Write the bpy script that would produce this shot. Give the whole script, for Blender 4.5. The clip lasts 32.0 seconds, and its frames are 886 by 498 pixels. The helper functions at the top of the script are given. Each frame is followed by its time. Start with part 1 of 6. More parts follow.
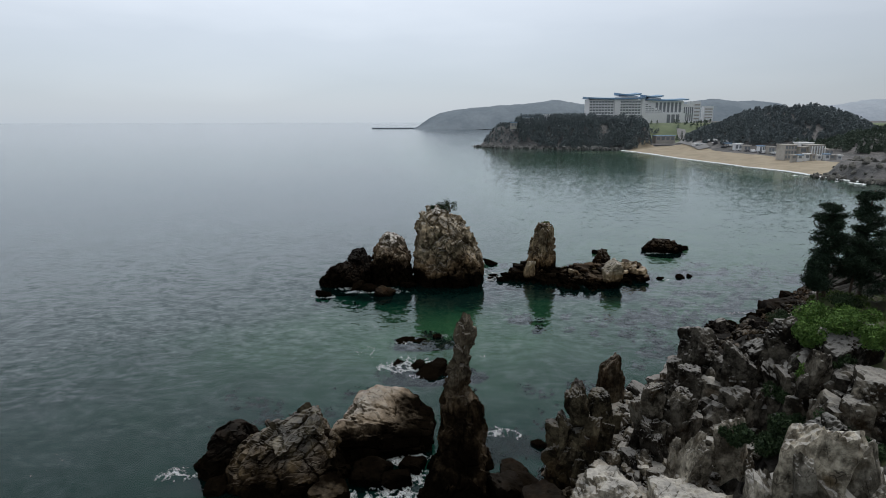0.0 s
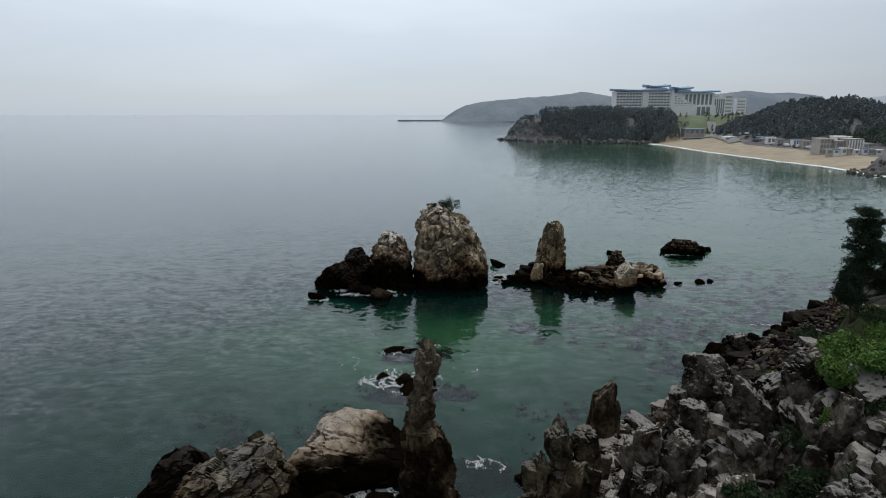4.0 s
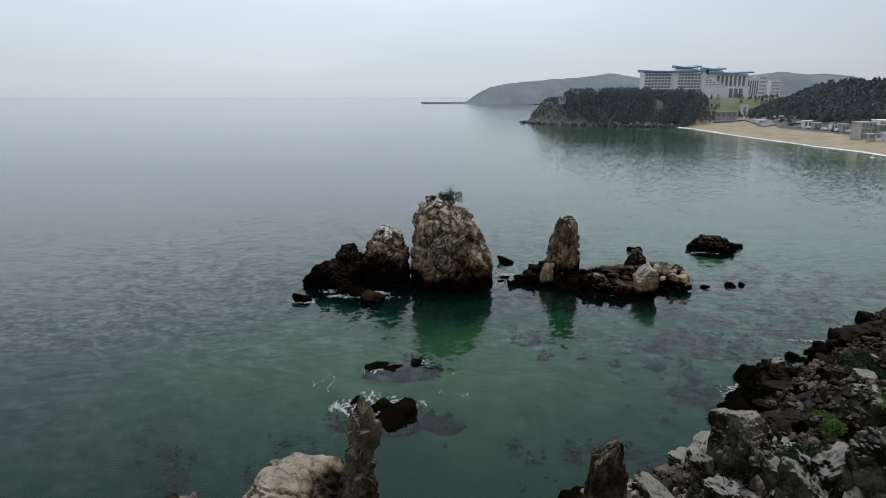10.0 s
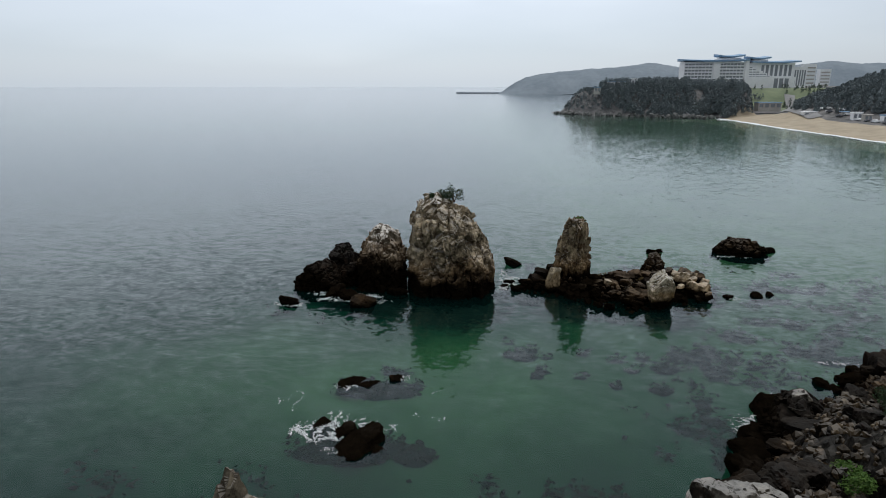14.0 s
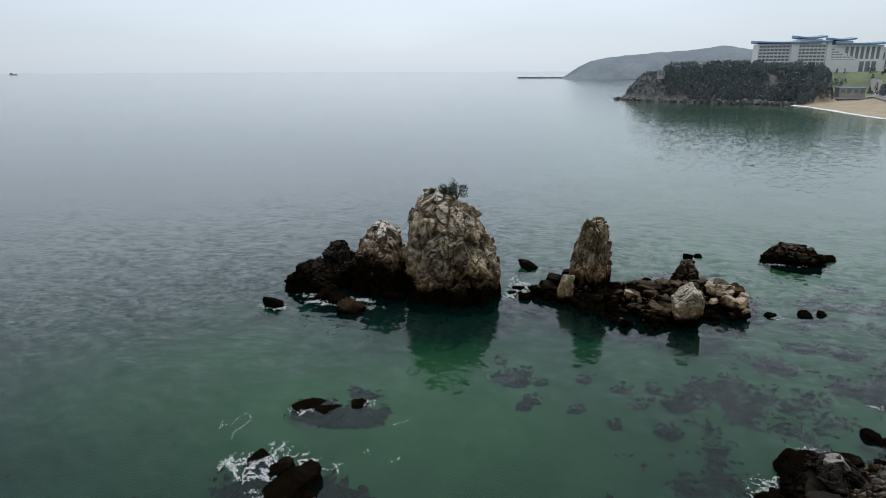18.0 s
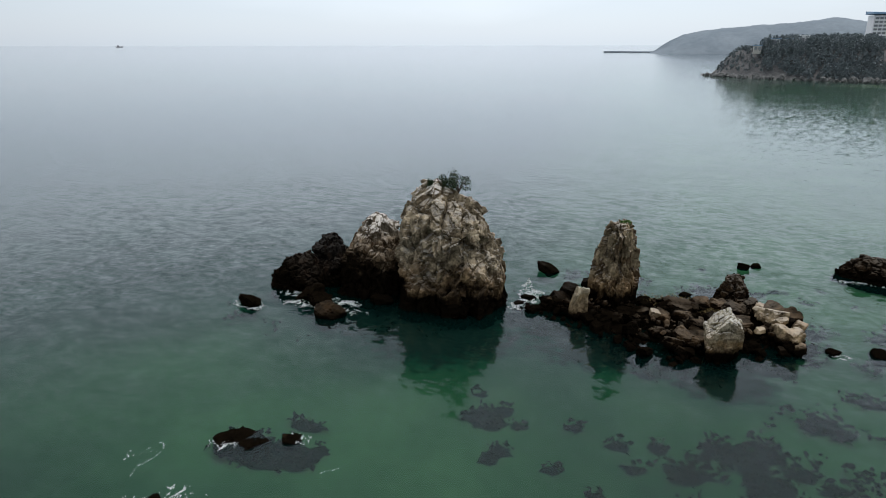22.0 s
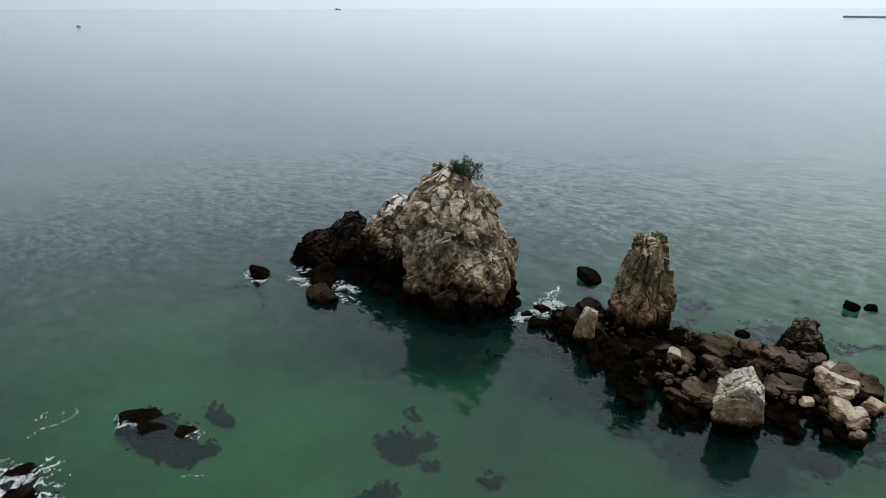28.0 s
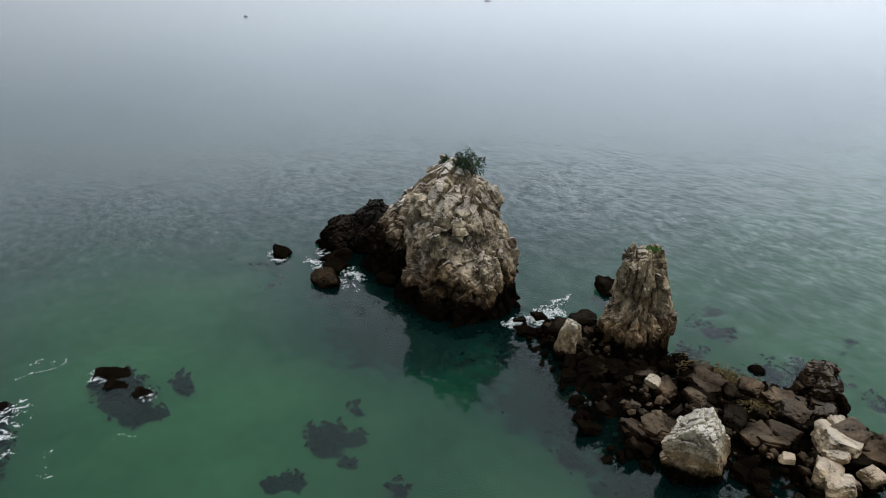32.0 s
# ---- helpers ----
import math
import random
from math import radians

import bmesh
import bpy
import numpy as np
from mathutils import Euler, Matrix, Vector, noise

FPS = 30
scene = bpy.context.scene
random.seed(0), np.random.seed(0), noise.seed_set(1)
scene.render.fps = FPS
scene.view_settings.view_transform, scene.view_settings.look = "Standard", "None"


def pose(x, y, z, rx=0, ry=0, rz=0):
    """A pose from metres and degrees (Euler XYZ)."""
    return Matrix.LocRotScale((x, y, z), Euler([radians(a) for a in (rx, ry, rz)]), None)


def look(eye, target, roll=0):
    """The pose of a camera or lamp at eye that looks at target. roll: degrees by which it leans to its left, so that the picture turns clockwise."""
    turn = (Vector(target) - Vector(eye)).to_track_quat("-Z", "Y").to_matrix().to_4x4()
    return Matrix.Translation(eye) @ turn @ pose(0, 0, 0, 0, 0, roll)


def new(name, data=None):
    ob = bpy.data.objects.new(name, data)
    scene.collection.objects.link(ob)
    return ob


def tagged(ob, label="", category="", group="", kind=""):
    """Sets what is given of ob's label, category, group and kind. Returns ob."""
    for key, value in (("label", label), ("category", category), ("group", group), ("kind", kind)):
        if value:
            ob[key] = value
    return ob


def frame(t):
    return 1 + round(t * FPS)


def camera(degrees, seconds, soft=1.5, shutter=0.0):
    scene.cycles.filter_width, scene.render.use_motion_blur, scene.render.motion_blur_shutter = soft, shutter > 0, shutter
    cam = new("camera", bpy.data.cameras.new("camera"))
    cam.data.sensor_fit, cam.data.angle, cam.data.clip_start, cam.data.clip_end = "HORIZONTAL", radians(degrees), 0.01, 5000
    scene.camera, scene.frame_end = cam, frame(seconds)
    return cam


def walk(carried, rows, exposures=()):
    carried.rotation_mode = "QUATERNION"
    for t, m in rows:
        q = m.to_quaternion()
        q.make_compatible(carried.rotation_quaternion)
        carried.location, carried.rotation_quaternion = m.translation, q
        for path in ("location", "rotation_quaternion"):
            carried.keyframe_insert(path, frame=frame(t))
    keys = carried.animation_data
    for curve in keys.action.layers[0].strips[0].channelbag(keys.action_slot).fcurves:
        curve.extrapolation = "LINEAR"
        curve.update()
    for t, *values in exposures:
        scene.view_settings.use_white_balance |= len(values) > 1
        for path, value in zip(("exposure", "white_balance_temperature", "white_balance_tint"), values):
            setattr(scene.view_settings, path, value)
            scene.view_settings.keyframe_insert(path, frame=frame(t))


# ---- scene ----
cam = camera(72.01, 32.0, soft=1.0)
# seconds, x, y, z in metres, three turns in degrees
ROWS = [
    (0.0, 0.671, 2.419, 25.008, 77.990, 0.094, -0.221),
    (0.5, 1.127, 3.075, 25.032, 77.882, 0.046, 0.054),
    (1.0, 1.576, 3.742, 25.042, 77.814, 0.075, 0.352),
    (1.5, 2.021, 4.415, 25.045, 77.758, 0.059, 0.628),
    (2.0, 2.466, 5.095, 25.048, 77.652, 0.061, 0.941),
    (2.5, 2.910, 5.781, 25.057, 77.556, 0.065, 1.263),
    (3.0, 3.365, 6.481, 25.061, 77.451, 0.051, 1.600),
    (3.5, 3.851, 7.196, 25.047, 77.376, 0.049, 1.945),
    (5.5, 4.792, 10.002, 25.143, 76.966, -0.008, 2.906),
    (6.0, 4.999, 10.750, 25.156, 76.824, -0.063, 3.029),
    (6.5, 5.233, 11.508, 25.161, 76.710, -0.079, 3.157),
    (7.0, 5.494, 12.264, 25.164, 76.536, -0.001, 3.300),
    (7.5, 5.743, 13.009, 25.152, 76.331, 0.001, 3.521),
    (8.0, 5.982, 13.750, 25.121, 76.147, 0.009, 3.773),
    (8.5, 6.235, 14.471, 25.088, 76.043, 0.075, 3.919),
    (9.0, 6.503, 15.188, 25.068, 75.949, 0.064, 4.080),
    (9.5, 6.781, 15.928, 25.069, 75.870, 0.081, 4.426),
    (10.0, 7.081, 16.650, 25.082, 75.708, 0.074, 4.560),
    (10.5, 7.413, 17.326, 25.095, 75.610, 0.019, 4.857),
    (11.0, 7.767, 17.983, 25.118, 75.513, 0.024, 5.150),
    (11.5, 8.163, 18.669, 25.139, 75.397, 0.051, 5.501),
    (12.0, 8.624, 19.385, 25.142, 75.292, 0.051, 5.870),
    (12.5, 9.144, 20.117, 25.132, 75.168, 0.075, 6.257),
    (13.0, 9.726, 20.898, 25.112, 75.024, 0.043, 6.671),
    (13.5, 10.373, 21.754, 25.085, 74.982, 0.053, 7.143),
    (14.0, 11.074, 22.663, 25.053, 74.830, 0.043, 7.911),
    (14.5, 11.799, 23.609, 25.018, 74.695, 0.057, 8.505),
    (16.5, 14.649, 27.946, 24.886, 74.093, 0.142, 11.387),
    (17.0, 15.294, 29.033, 24.883, 73.888, 0.144, 12.133),
    (17.5, 15.918, 30.154, 24.872, 73.715, 0.137, 12.888),
    (18.0, 16.531, 31.255, 24.856, 73.512, 0.190, 13.639),
    (18.5, 17.149, 32.387, 24.833, 73.240, 0.177, 14.420),
    (19.0, 17.762, 33.640, 24.809, 73.081, 0.161, 15.238),
    (19.5, 18.392, 34.966, 24.779, 72.847, 0.160, 16.089),
    (20.0, 19.097, 36.310, 24.731, 72.500, 0.160, 16.960),
    (20.5, 19.846, 37.726, 24.678, 72.171, 0.145, 17.915),
    (21.0, 20.540, 39.233, 24.646, 71.893, 0.112, 18.880),
    (21.5, 21.163, 40.801, 24.642, 71.679, 0.065, 20.080),
    (22.0, 21.797, 42.452, 24.660, 71.268, 0.069, 21.216),
    (22.5, 22.468, 44.212, 24.689, 70.862, 0.084, 22.335),
    (23.0, 23.150, 46.023, 24.723, 70.367, 0.043, 23.705),
    (23.5, 23.890, 47.711, 24.767, 69.909, 0.087, 25.255),
    (24.0, 24.739, 49.092, 24.824, 69.433, 0.144, 26.828),
    (24.5, 25.673, 50.163, 24.909, 68.932, 0.185, 28.389),
    (25.0, 26.630, 51.056, 25.028, 68.521, 0.279, 29.926),
    (25.5, 27.561, 51.881, 25.151, 68.255, 0.294, 31.293),
    (27.5, 31.543, 55.325, 24.772, 68.332, 0.030, 37.493),
    (28.0, 32.496, 56.322, 24.818, 68.203, 0.047, 39.086),
    (28.5, 33.431, 57.360, 24.884, 68.039, 0.175, 40.638),
    (29.0, 34.321, 58.460, 24.904, 67.847, 0.255, 42.327),
    (29.5, 35.150, 59.569, 24.841, 67.791, 0.209, 43.944),
    (30.0, 35.956, 60.706, 24.765, 67.756, 0.187, 45.405),
    (30.5, 36.801, 61.907, 24.669, 67.544, 0.228, 46.802),
    (31.0, 37.679, 63.127, 24.518, 67.657, 0.176, 48.612),
    (31.5, 38.515, 64.333, 24.408, 67.550, 0.087, 50.444),
    (32.0, 39.313, 65.539, 24.363, 67.556, 0.087, 52.249),
]
walk(cam, [(t, pose(x, y, z, rx, ry, rz)) for t, x, y, z, rx, ry, rz in ROWS],
     exposures=[(0, 0.0), (6, 0.05), (13, 0.17), (19, 0.32), (23, 0.48), (28, 0.6), (32, 0.64)])
# where the veiled sun stands, brightness of the cloud layer by height, and the colours of the sea and its bed
SUN_WAY, SUN_GLOW = (0.27, 0.22, 0.937), 0.05
SKY_STEPS = ((0.035, (0.37, 0.42, 0.48)), (0.09, (0.37, 0.415, 0.475)), (0.17, (0.45, 0.49, 0.55)), (0.27, (0.66, 0.70, 0.76)), (0.42, (0.52, 0.56, 0.61)), (0.62, (0.46, 0.485, 0.52)), (0.8, (0.85, 0.88, 0.91)))
SEA_BODY = ((0.001, 0.013, 0.013), (0.002, 0.020, 0.018))
SEA_CLEAR, SEA_TINT = 0.76, (0.53, 0.90, 0.70)
SEA_SLOPES = (0.03, 0.25, 0.20)
BED_DEEP = ((0.008, 0.034, 0.036), (0.014, 0.048, 0.048))
BED_SAND = ((0.085, 0.128, 0.085), (0.132, 0.172, 0.113))

# ---- world, sun, exposure ----
world = bpy.data.worlds.new("overcast_sky")
scene.world = world
world.use_nodes = True
wn, wl = world.node_tree.nodes, world.node_tree.links
wn.clear()
w_out = wn.new("ShaderNodeOutputWorld")
w_bg = wn.new("ShaderNodeBackground")
w_sky = wn.new("ShaderNodeTexSky")
w_sky.sky_type = "NISHITA"
w_sky.sun_disc = False
w_sky.sun_elevation, w_sky.sun_rotation = radians(70), radians(51)
w_tc = wn.new("ShaderNodeTexCoord")
w_sep = wn.new("ShaderNodeSeparateXYZ")
wl.new(w_tc.outputs["Generated"], w_sep.inputs[0])
w_map = wn.new("ShaderNodeMapping")
w_map.inputs["Scale"].default_value = (2.2, 2.2, 9.0)
wl.new(w_tc.outputs["Generated"], w_map.inputs["Vector"])
w_noise = wn.new("ShaderNodeTexNoise")
w_noise.inputs["Scale"].default_value, w_noise.inputs["Detail"].default_value = 1.3, 5
wl.new(w_map.outputs[0], w_noise.inputs["Vector"])
w_add = wn.new("ShaderNodeMath")
w_add.operation = "MULTIPLY_ADD"
w_add.inputs[1].default_value = 0.10
wl.new(w_noise.outputs["Fac"], w_add.inputs[0])
wl.new(w_sep.outputs["Z"], w_add.inputs[2])
w_ramp = wn.new("ShaderNodeValToRGB")
w_cr = w_ramp.color_ramp
w_cr.elements[0].position, w_cr.elements[0].color = 0.0, (0.36, 0.40, 0.455, 1)
w_cr.elements[1].position, w_cr.elements[1].color = 1.0, (1.35, 1.37, 1.40, 1)
for at, col in SKY_STEPS:
    w_cr.elements.new(at).color = (*col, 1)
wl.new(w_add.outputs[0], w_ramp.inputs["Fac"])
w_dim = wn.new("ShaderNodeMix")
w_dim.data_type = "RGBA"
w_dim.blend_type = "ADD"
w_dim.inputs[0].default_value = 0.02
wl.new(w_ramp.outputs["Color"], w_dim.inputs[6])
wl.new(w_sky.outputs["Color"], w_dim.inputs[7])
# the hidden sun brightens the cloud round it
w_dot = wn.new("ShaderNodeVectorMath")
w_dot.operation = "DOT_PRODUCT"
w_dot.inputs[1].default_value = SUN_WAY
wl.new(w_tc.outputs["Generated"], w_dot.inputs[0])
w_glow = wn.new("ShaderNodeMapRange")
w_glow.interpolation_type = "SMOOTHERSTEP"
for w_in, w_v in zip(w_glow.inputs[1:5], (0.1, 1.15, 0.0, SUN_GLOW)):
    w_in.default_value = w_v
wl.new(w_dot.outputs["Value"], w_glow.inputs[0])
w_lit = wn.new("ShaderNodeMix")
w_lit.data_type = "RGBA"
w_lit.blend_type = "ADD"
w_lit.inputs[0].default_value = 1.0
wl.new(w_dim.outputs[2], w_lit.inputs[6])
w_tint = wn.new("ShaderNodeVectorMath")
w_tint.operation = "SCALE"
w_tint.inputs[0].default_value = (0.90, 0.99, 1.10)
wl.new(w_glow.outputs[0], w_tint.inputs["Scale"])
wl.new(w_tint.outputs[0], w_lit.inputs[7])
# the cloud is thinnest over the open sea in the north
w_side = wn.new("ShaderNodeVectorMath")
w_side.operation = "DOT_PRODUCT"
w_side.inputs[1].default_value = (-0.259, 0.966, 0.0)
wl.new(w_tc.outputs["Generated"], w_side.inputs[0])
w_thin = wn.new("ShaderNodeMapRange")
for w_in, w_v in zip(w_thin.inputs[1:5], (0.3, 1.0, 0.65, 1.25)):
    w_in.default_value = w_v
wl.new(w_side.outputs["Value"], w_thin.inputs[0])
w_all = wn.new("ShaderNodeVectorMath")
w_all.operation = "SCALE"
wl.new(w_lit.outputs[2], w_all.inputs[0])
wl.new(w_thin.outputs[0], w_all.inputs["Scale"])
wl.new(w_all.outputs[0], w_bg.inputs["Color"])
w_bg.inputs["Strength"].default_value = 1.0
wl.new(w_bg.outputs[0], w_out.inputs["Surface"])

sun = new("sun", bpy.data.lights.new("sun", "SUN"))
sun.data.energy, sun.data.angle, sun.data.color = 1.2, radians(30), (1.0, 0.985, 0.96)
sun.matrix_world = look([200 * c for c in SUN_WAY], (0, 0, 0))


# ---- materials ----
class Shader:
    """A node material with a few short ways to add nodes."""

    def __init__(self, name):
        self.mat = bpy.data.materials.new(name)
        self.mat.use_nodes = True
        self.nodes, self.links = self.mat.node_tree.nodes, self.mat.node_tree.links
        self.bsdf = self.nodes["Principled BSDF"]
        self.pos = self.nodes.new("ShaderNodeNewGeometry")

    def put(self, socket, value):
        if isinstance(value, bpy.types.NodeSocket):
            self.links.new(value, socket)
        elif isinstance(value, (tuple, list)) and len(value) == 3 and socket.type == "RGBA":
            socket.default_value = (*value, 1)
        else:
            socket.default_value = value

    def scaled(self, scale, source=None):
        n = self.nodes.new("ShaderNodeVectorMath")
        n.operation = "MULTIPLY"
        self.put(n.inputs[0], source or self.pos.outputs["Position"])
        n.inputs[1].default_value = scale
        return n.outputs[0]

    def noise(self, scale, detail=4, rough=0.55, vector=None, out="Fac"):
        n = self.nodes.new("ShaderNodeTexNoise")
        n.inputs["Scale"].default_value, n.inputs["Detail"].default_value, n.inputs["Roughness"].default_value = scale, detail, rough
        self.put(n.inputs["Vector"], vector or self.pos.outputs["Position"])
        return n.outputs[out]

    def cracks(self, scale, vector=None):
        n = self.nodes.new("ShaderNodeTexVoronoi")
        n.feature = "DISTANCE_TO_EDGE"
        n.inputs["Scale"].default_value = scale
        self.put(n.inputs["Vector"], vector or self.pos.outputs["Position"])
        return n.outputs["Distance"]

    def math(self, op, a, b=0.0, c=0.0, clamp=False):
        n = self.nodes.new("ShaderNodeMath")
        n.operation, n.use_clamp = op, clamp
        for s, v in zip(n.inputs, (a, b, c)):
            self.put(s, v)
        return n.outputs[0]

    def range(self, v, lo, hi, a=0.0, b=1.0, smooth=True):
        n = self.nodes.new("ShaderNodeMapRange")
        n.interpolation_type = "SMOOTHSTEP" if smooth else "LINEAR"
        for s, x in zip(n.inputs, (v, lo, hi, a, b)):
            self.put(s, x)
        return n.outputs[0]

    def mix(self, fac, a, b, blend="MIX"):
        n = self.nodes.new("ShaderNodeMix")
        n.data_type, n.blend_type = "RGBA", blend
        self.put(n.inputs[0], fac), self.put(n.inputs[6], a), self.put(n.inputs[7], b)
        return n.outputs[2]

    def bump(self, height, strength, distance, normal=None):
        n = self.nodes.new("ShaderNodeBump")
        n.inputs["Strength"].default_value, n.inputs["Distance"].default_value = strength, distance
        self.put(n.inputs["Height"], height)
        if normal:
            self.put(n.inputs["Normal"], normal)
        return n.outputs[0]

    def axis(self, which, source=None):
        n = self.nodes.new("ShaderNodeSeparateXYZ")
        self.put(n.inputs[0], source or self.pos.outputs["Position"])
        return n.outputs[which]

    def finish(self, color, rough=0.85, normal=None, **more):
        self.put(self.bsdf.inputs["Base Color"], color)
        self.put(self.bsdf.inputs["Roughness"], rough)
        if normal:
            self.put(self.bsdf.inputs["Normal"], normal)
        for key, v in more.items():
            self.put(self.bsdf.inputs[{"specular_ior_level": "Specular IOR Level"}[key]], v)
        return self.mat


def rock_material(name, light, mid, stain, tide=1.2, white=0.5, joints=(1.0, 1.0, 0.7), grain=1.0, vary=0.0, contrast=0.5, guano=None):
    """Weathered sea rock: blocks of several tones, rusty stains, thin joints, pale crusts and painted top light on the
    flats and a black wet tide band deepened with shade.
    """
    s = Shader(name)
    vec = s.scaled(joints)
    warp = s.mix(0.35, vec, s.noise(1.4, 4, vector=vec, out="Color"), "ADD")
    broad = s.range(s.noise(0.9, 7, 0.68), 0.40, 0.60)
    fine = s.range(s.noise(4.0 * grain, 7, 0.7), 0.30, 0.72)
    col = s.mix(broad, mid, light)
    col = s.mix(s.math("MULTIPLY", s.range(s.noise(0.8, 4), 0.5, 0.72), 0.7), col, stain)
    tone = s.nodes.new("ShaderNodeTexVoronoi")
    tone.inputs["Scale"].default_value = 1.5 * grain
    s.put(tone.inputs["Vector"], warp)
    col = s.mix(1.0, col, s.mix(s.axis("X", tone.outputs["Color"]), [1 - contrast] * 3, [1 + 0.8 * contrast] * 3), "MULTIPLY")
    col = s.mix(1.0, col, s.mix(fine, (0.58, 0.57, 0.56), (1.28, 1.27, 1.26)), "MULTIPLY")
    if vary:
        info = s.nodes.new("ShaderNodeObjectInfo")
        pick = s.math("FRACT", s.math("ADD", info.outputs["Random"], s.pos.outputs["Random Per Island"]))
        col = s.mix(1.0, col, s.mix(pick, [1 - vary] * 3, [1 + vary * 1.3, 1 + vary * 1.2, 1 + vary * 1.05]), "MULTIPLY")
    # upward faces whitened: crust on stacks, painted top light on cliff and rubble
    flat = s.math("ADD", s.axis("Z", s.pos.outputs["Normal"]), s.math("MULTIPLY", s.noise(1.6, 5), 0.9))
    col = s.mix(s.math("MULTIPLY", s.range(flat, 0.85, 1.35), white), col, (0.56, 0.55, 0.52))
    if guano:
        crust = s.math("ADD", s.range(s.axis("Z"), *guano), s.math("ADD", s.axis("Z", s.pos.outputs["Normal"]), s.math("MULTIPLY", s.noise(1.1, 6, 0.65), 1.6)))
        col = s.mix(s.math("MULTIPLY", s.range(crust, 2.0, 2.5), 0.8), col, (0.52, 0.50, 0.46))
    thin = s.range(s.cracks(2.1 * grain, warp), 0.0, 0.03, 0.25, 1.0)
    col = s.mix(s.math("MULTIPLY", s.math("SUBTRACT", 1.0, thin), s.range(s.noise(1.3, 3), 0.42, 0.62)), col, (0.02, 0.016, 0.012))
    big = s.cracks(0.8 * grain, warp)
    split = s.range(big, 0.0, 0.016, s.range(s.noise(0.9, 2), 0.4, 0.6, 0.15, 1.0), 1.0)
    col = s.mix(s.math("SUBTRACT", 1.0, split), col, (0.012, 0.010, 0.008))
    # tide band: real wet weed, raised and blackened to paint base shade too
    level = s.math("SUBTRACT", s.axis("Z"), s.math("MULTIPLY", s.math("SUBTRACT", s.noise(0.24, 6, 0.6), 0.5), tide * 3.2))
    wet = s.range(level, tide * 0.5, tide * 1.3, 1.0, 0.0)
    weed = s.mix(s.noise(1.4, 4), (0.0006, 0.0006, 0.0006), (0.008, 0.0058, 0.0036))
    rust = s.range(level, tide * 0.9, tide * 1.1 + 2.4, 0.75, 0.0)
    col = s.mix(rust, col, s.mix(1.0, col, (0.60, 0.44, 0.28), "MULTIPLY"))
    col = s.mix(wet, col, weed)
    high = s.math("ADD", s.math("MULTIPLY", split, 0.35), s.math("MULTIPLY", s.noise(2.8 * grain, 8, 0.7), 1.0))
    return s.finish(col, 0.95, s.bump(high, 0.75, 0.13), specular_ior_level=s.range(wet, 0.0, 1.0, 0.06, 0.0))


MAT_STACK = rock_material("stack_rock", (0.345, 0.285, 0.195), (0.10, 0.08, 0.052), (0.085, 0.058, 0.032), 3.3, 0.3, contrast=0.34, guano=(8.5, 12.5))
MAT_CAPPED = rock_material("whitened_rock", (0.30, 0.265, 0.21), (0.09, 0.074, 0.053), (0.07, 0.042, 0.021), 4.4, 0.4, (1.3, 1.3, 0.5), contrast=0.3, guano=(4.0, 8.0))
MAT_PILLAR = rock_material("pillar_rock", (0.34, 0.275, 0.175), (0.085, 0.064, 0.04), (0.10, 0.06, 0.027), 2.2, 0.3, (1.9, 1.9, 0.3), contrast=0.35)
MAT_CANDLE = rock_material("candle_rock", (0.135, 0.115, 0.083), (0.036, 0.029, 0.02), (0.04, 0.027, 0.015), 5.8, 0.15, (1.2, 1.2, 0.6), contrast=0.3)
MAT_CRAG = rock_material("crag_rock", (0.092, 0.078, 0.05), (0.014, 0.0115, 0.0075), (0.035, 0.023, 0.012), 1.8, 0.2)
MAT_PALE = rock_material("pale_rock", (0.45, 0.41, 0.31), (0.17, 0.148, 0.105), (0.26, 0.19, 0.09), 1.1, 0.6, contrast=0.22, vary=0.25)
MAT_CANDLE_BOULDER = rock_material("boulder_rock", (0.33, 0.307, 0.255), (0.085, 0.077, 0.062), (0.07, 0.05, 0.026), 2.0, 0.5, contrast=0.3, vary=0.35)
MAT_GREAT = rock_material("great_boulder_rock", (0.31, 0.285, 0.235), (0.115, 0.10, 0.077), (0.08, 0.056, 0.03), 3.0, 0.5, contrast=0.2)
# rubble and cliff tops are whitened to paint in light from above
MAT_RUBBLE = rock_material("rubble_rock", (0.15, 0.135, 0.108), (0.028, 0.024, 0.018), (0.035, 0.024, 0.014), 1.2, 0.36, contrast=0.2, vary=0.9)
MAT_GREY = rock_material("cliff_rock", (0.115, 0.107, 0.09), (0.011, 0.0097, 0.0075), (0.026, 0.017, 0.009), 1.2, 0.34, contrast=0.35, vary=0.5)
MAT_DARK = rock_material("wet_dark_rock", (0.012, 0.010, 0.008), (0.003, 0.0027, 0.0024), (0.016, 0.009, 0.005), 2.0, 0.03)
MAT_REEF = rock_material("reef_rock", (0.062, 0.047, 0.030), (0.009, 0.0065, 0.004), (0.035, 0.020, 0.009), 1.4, 0.13, contrast=0.3, vary=0.6)
MAT_AWASH = rock_material("washed_rock", (0.034, 0.027, 0.018), (0.008, 0.006, 0.004), (0.03, 0.018, 0.008), 0.5, 0.02, vary=0.4)
# near-black ground colour paints in the shade between boulders
MAT_GAP_SHADE = rock_material("gap_shade_rock", (0.03, 0.028, 0.024), (0.006, 0.0055, 0.005), (0.02, 0.014, 0.008), 1.2, 0.05)


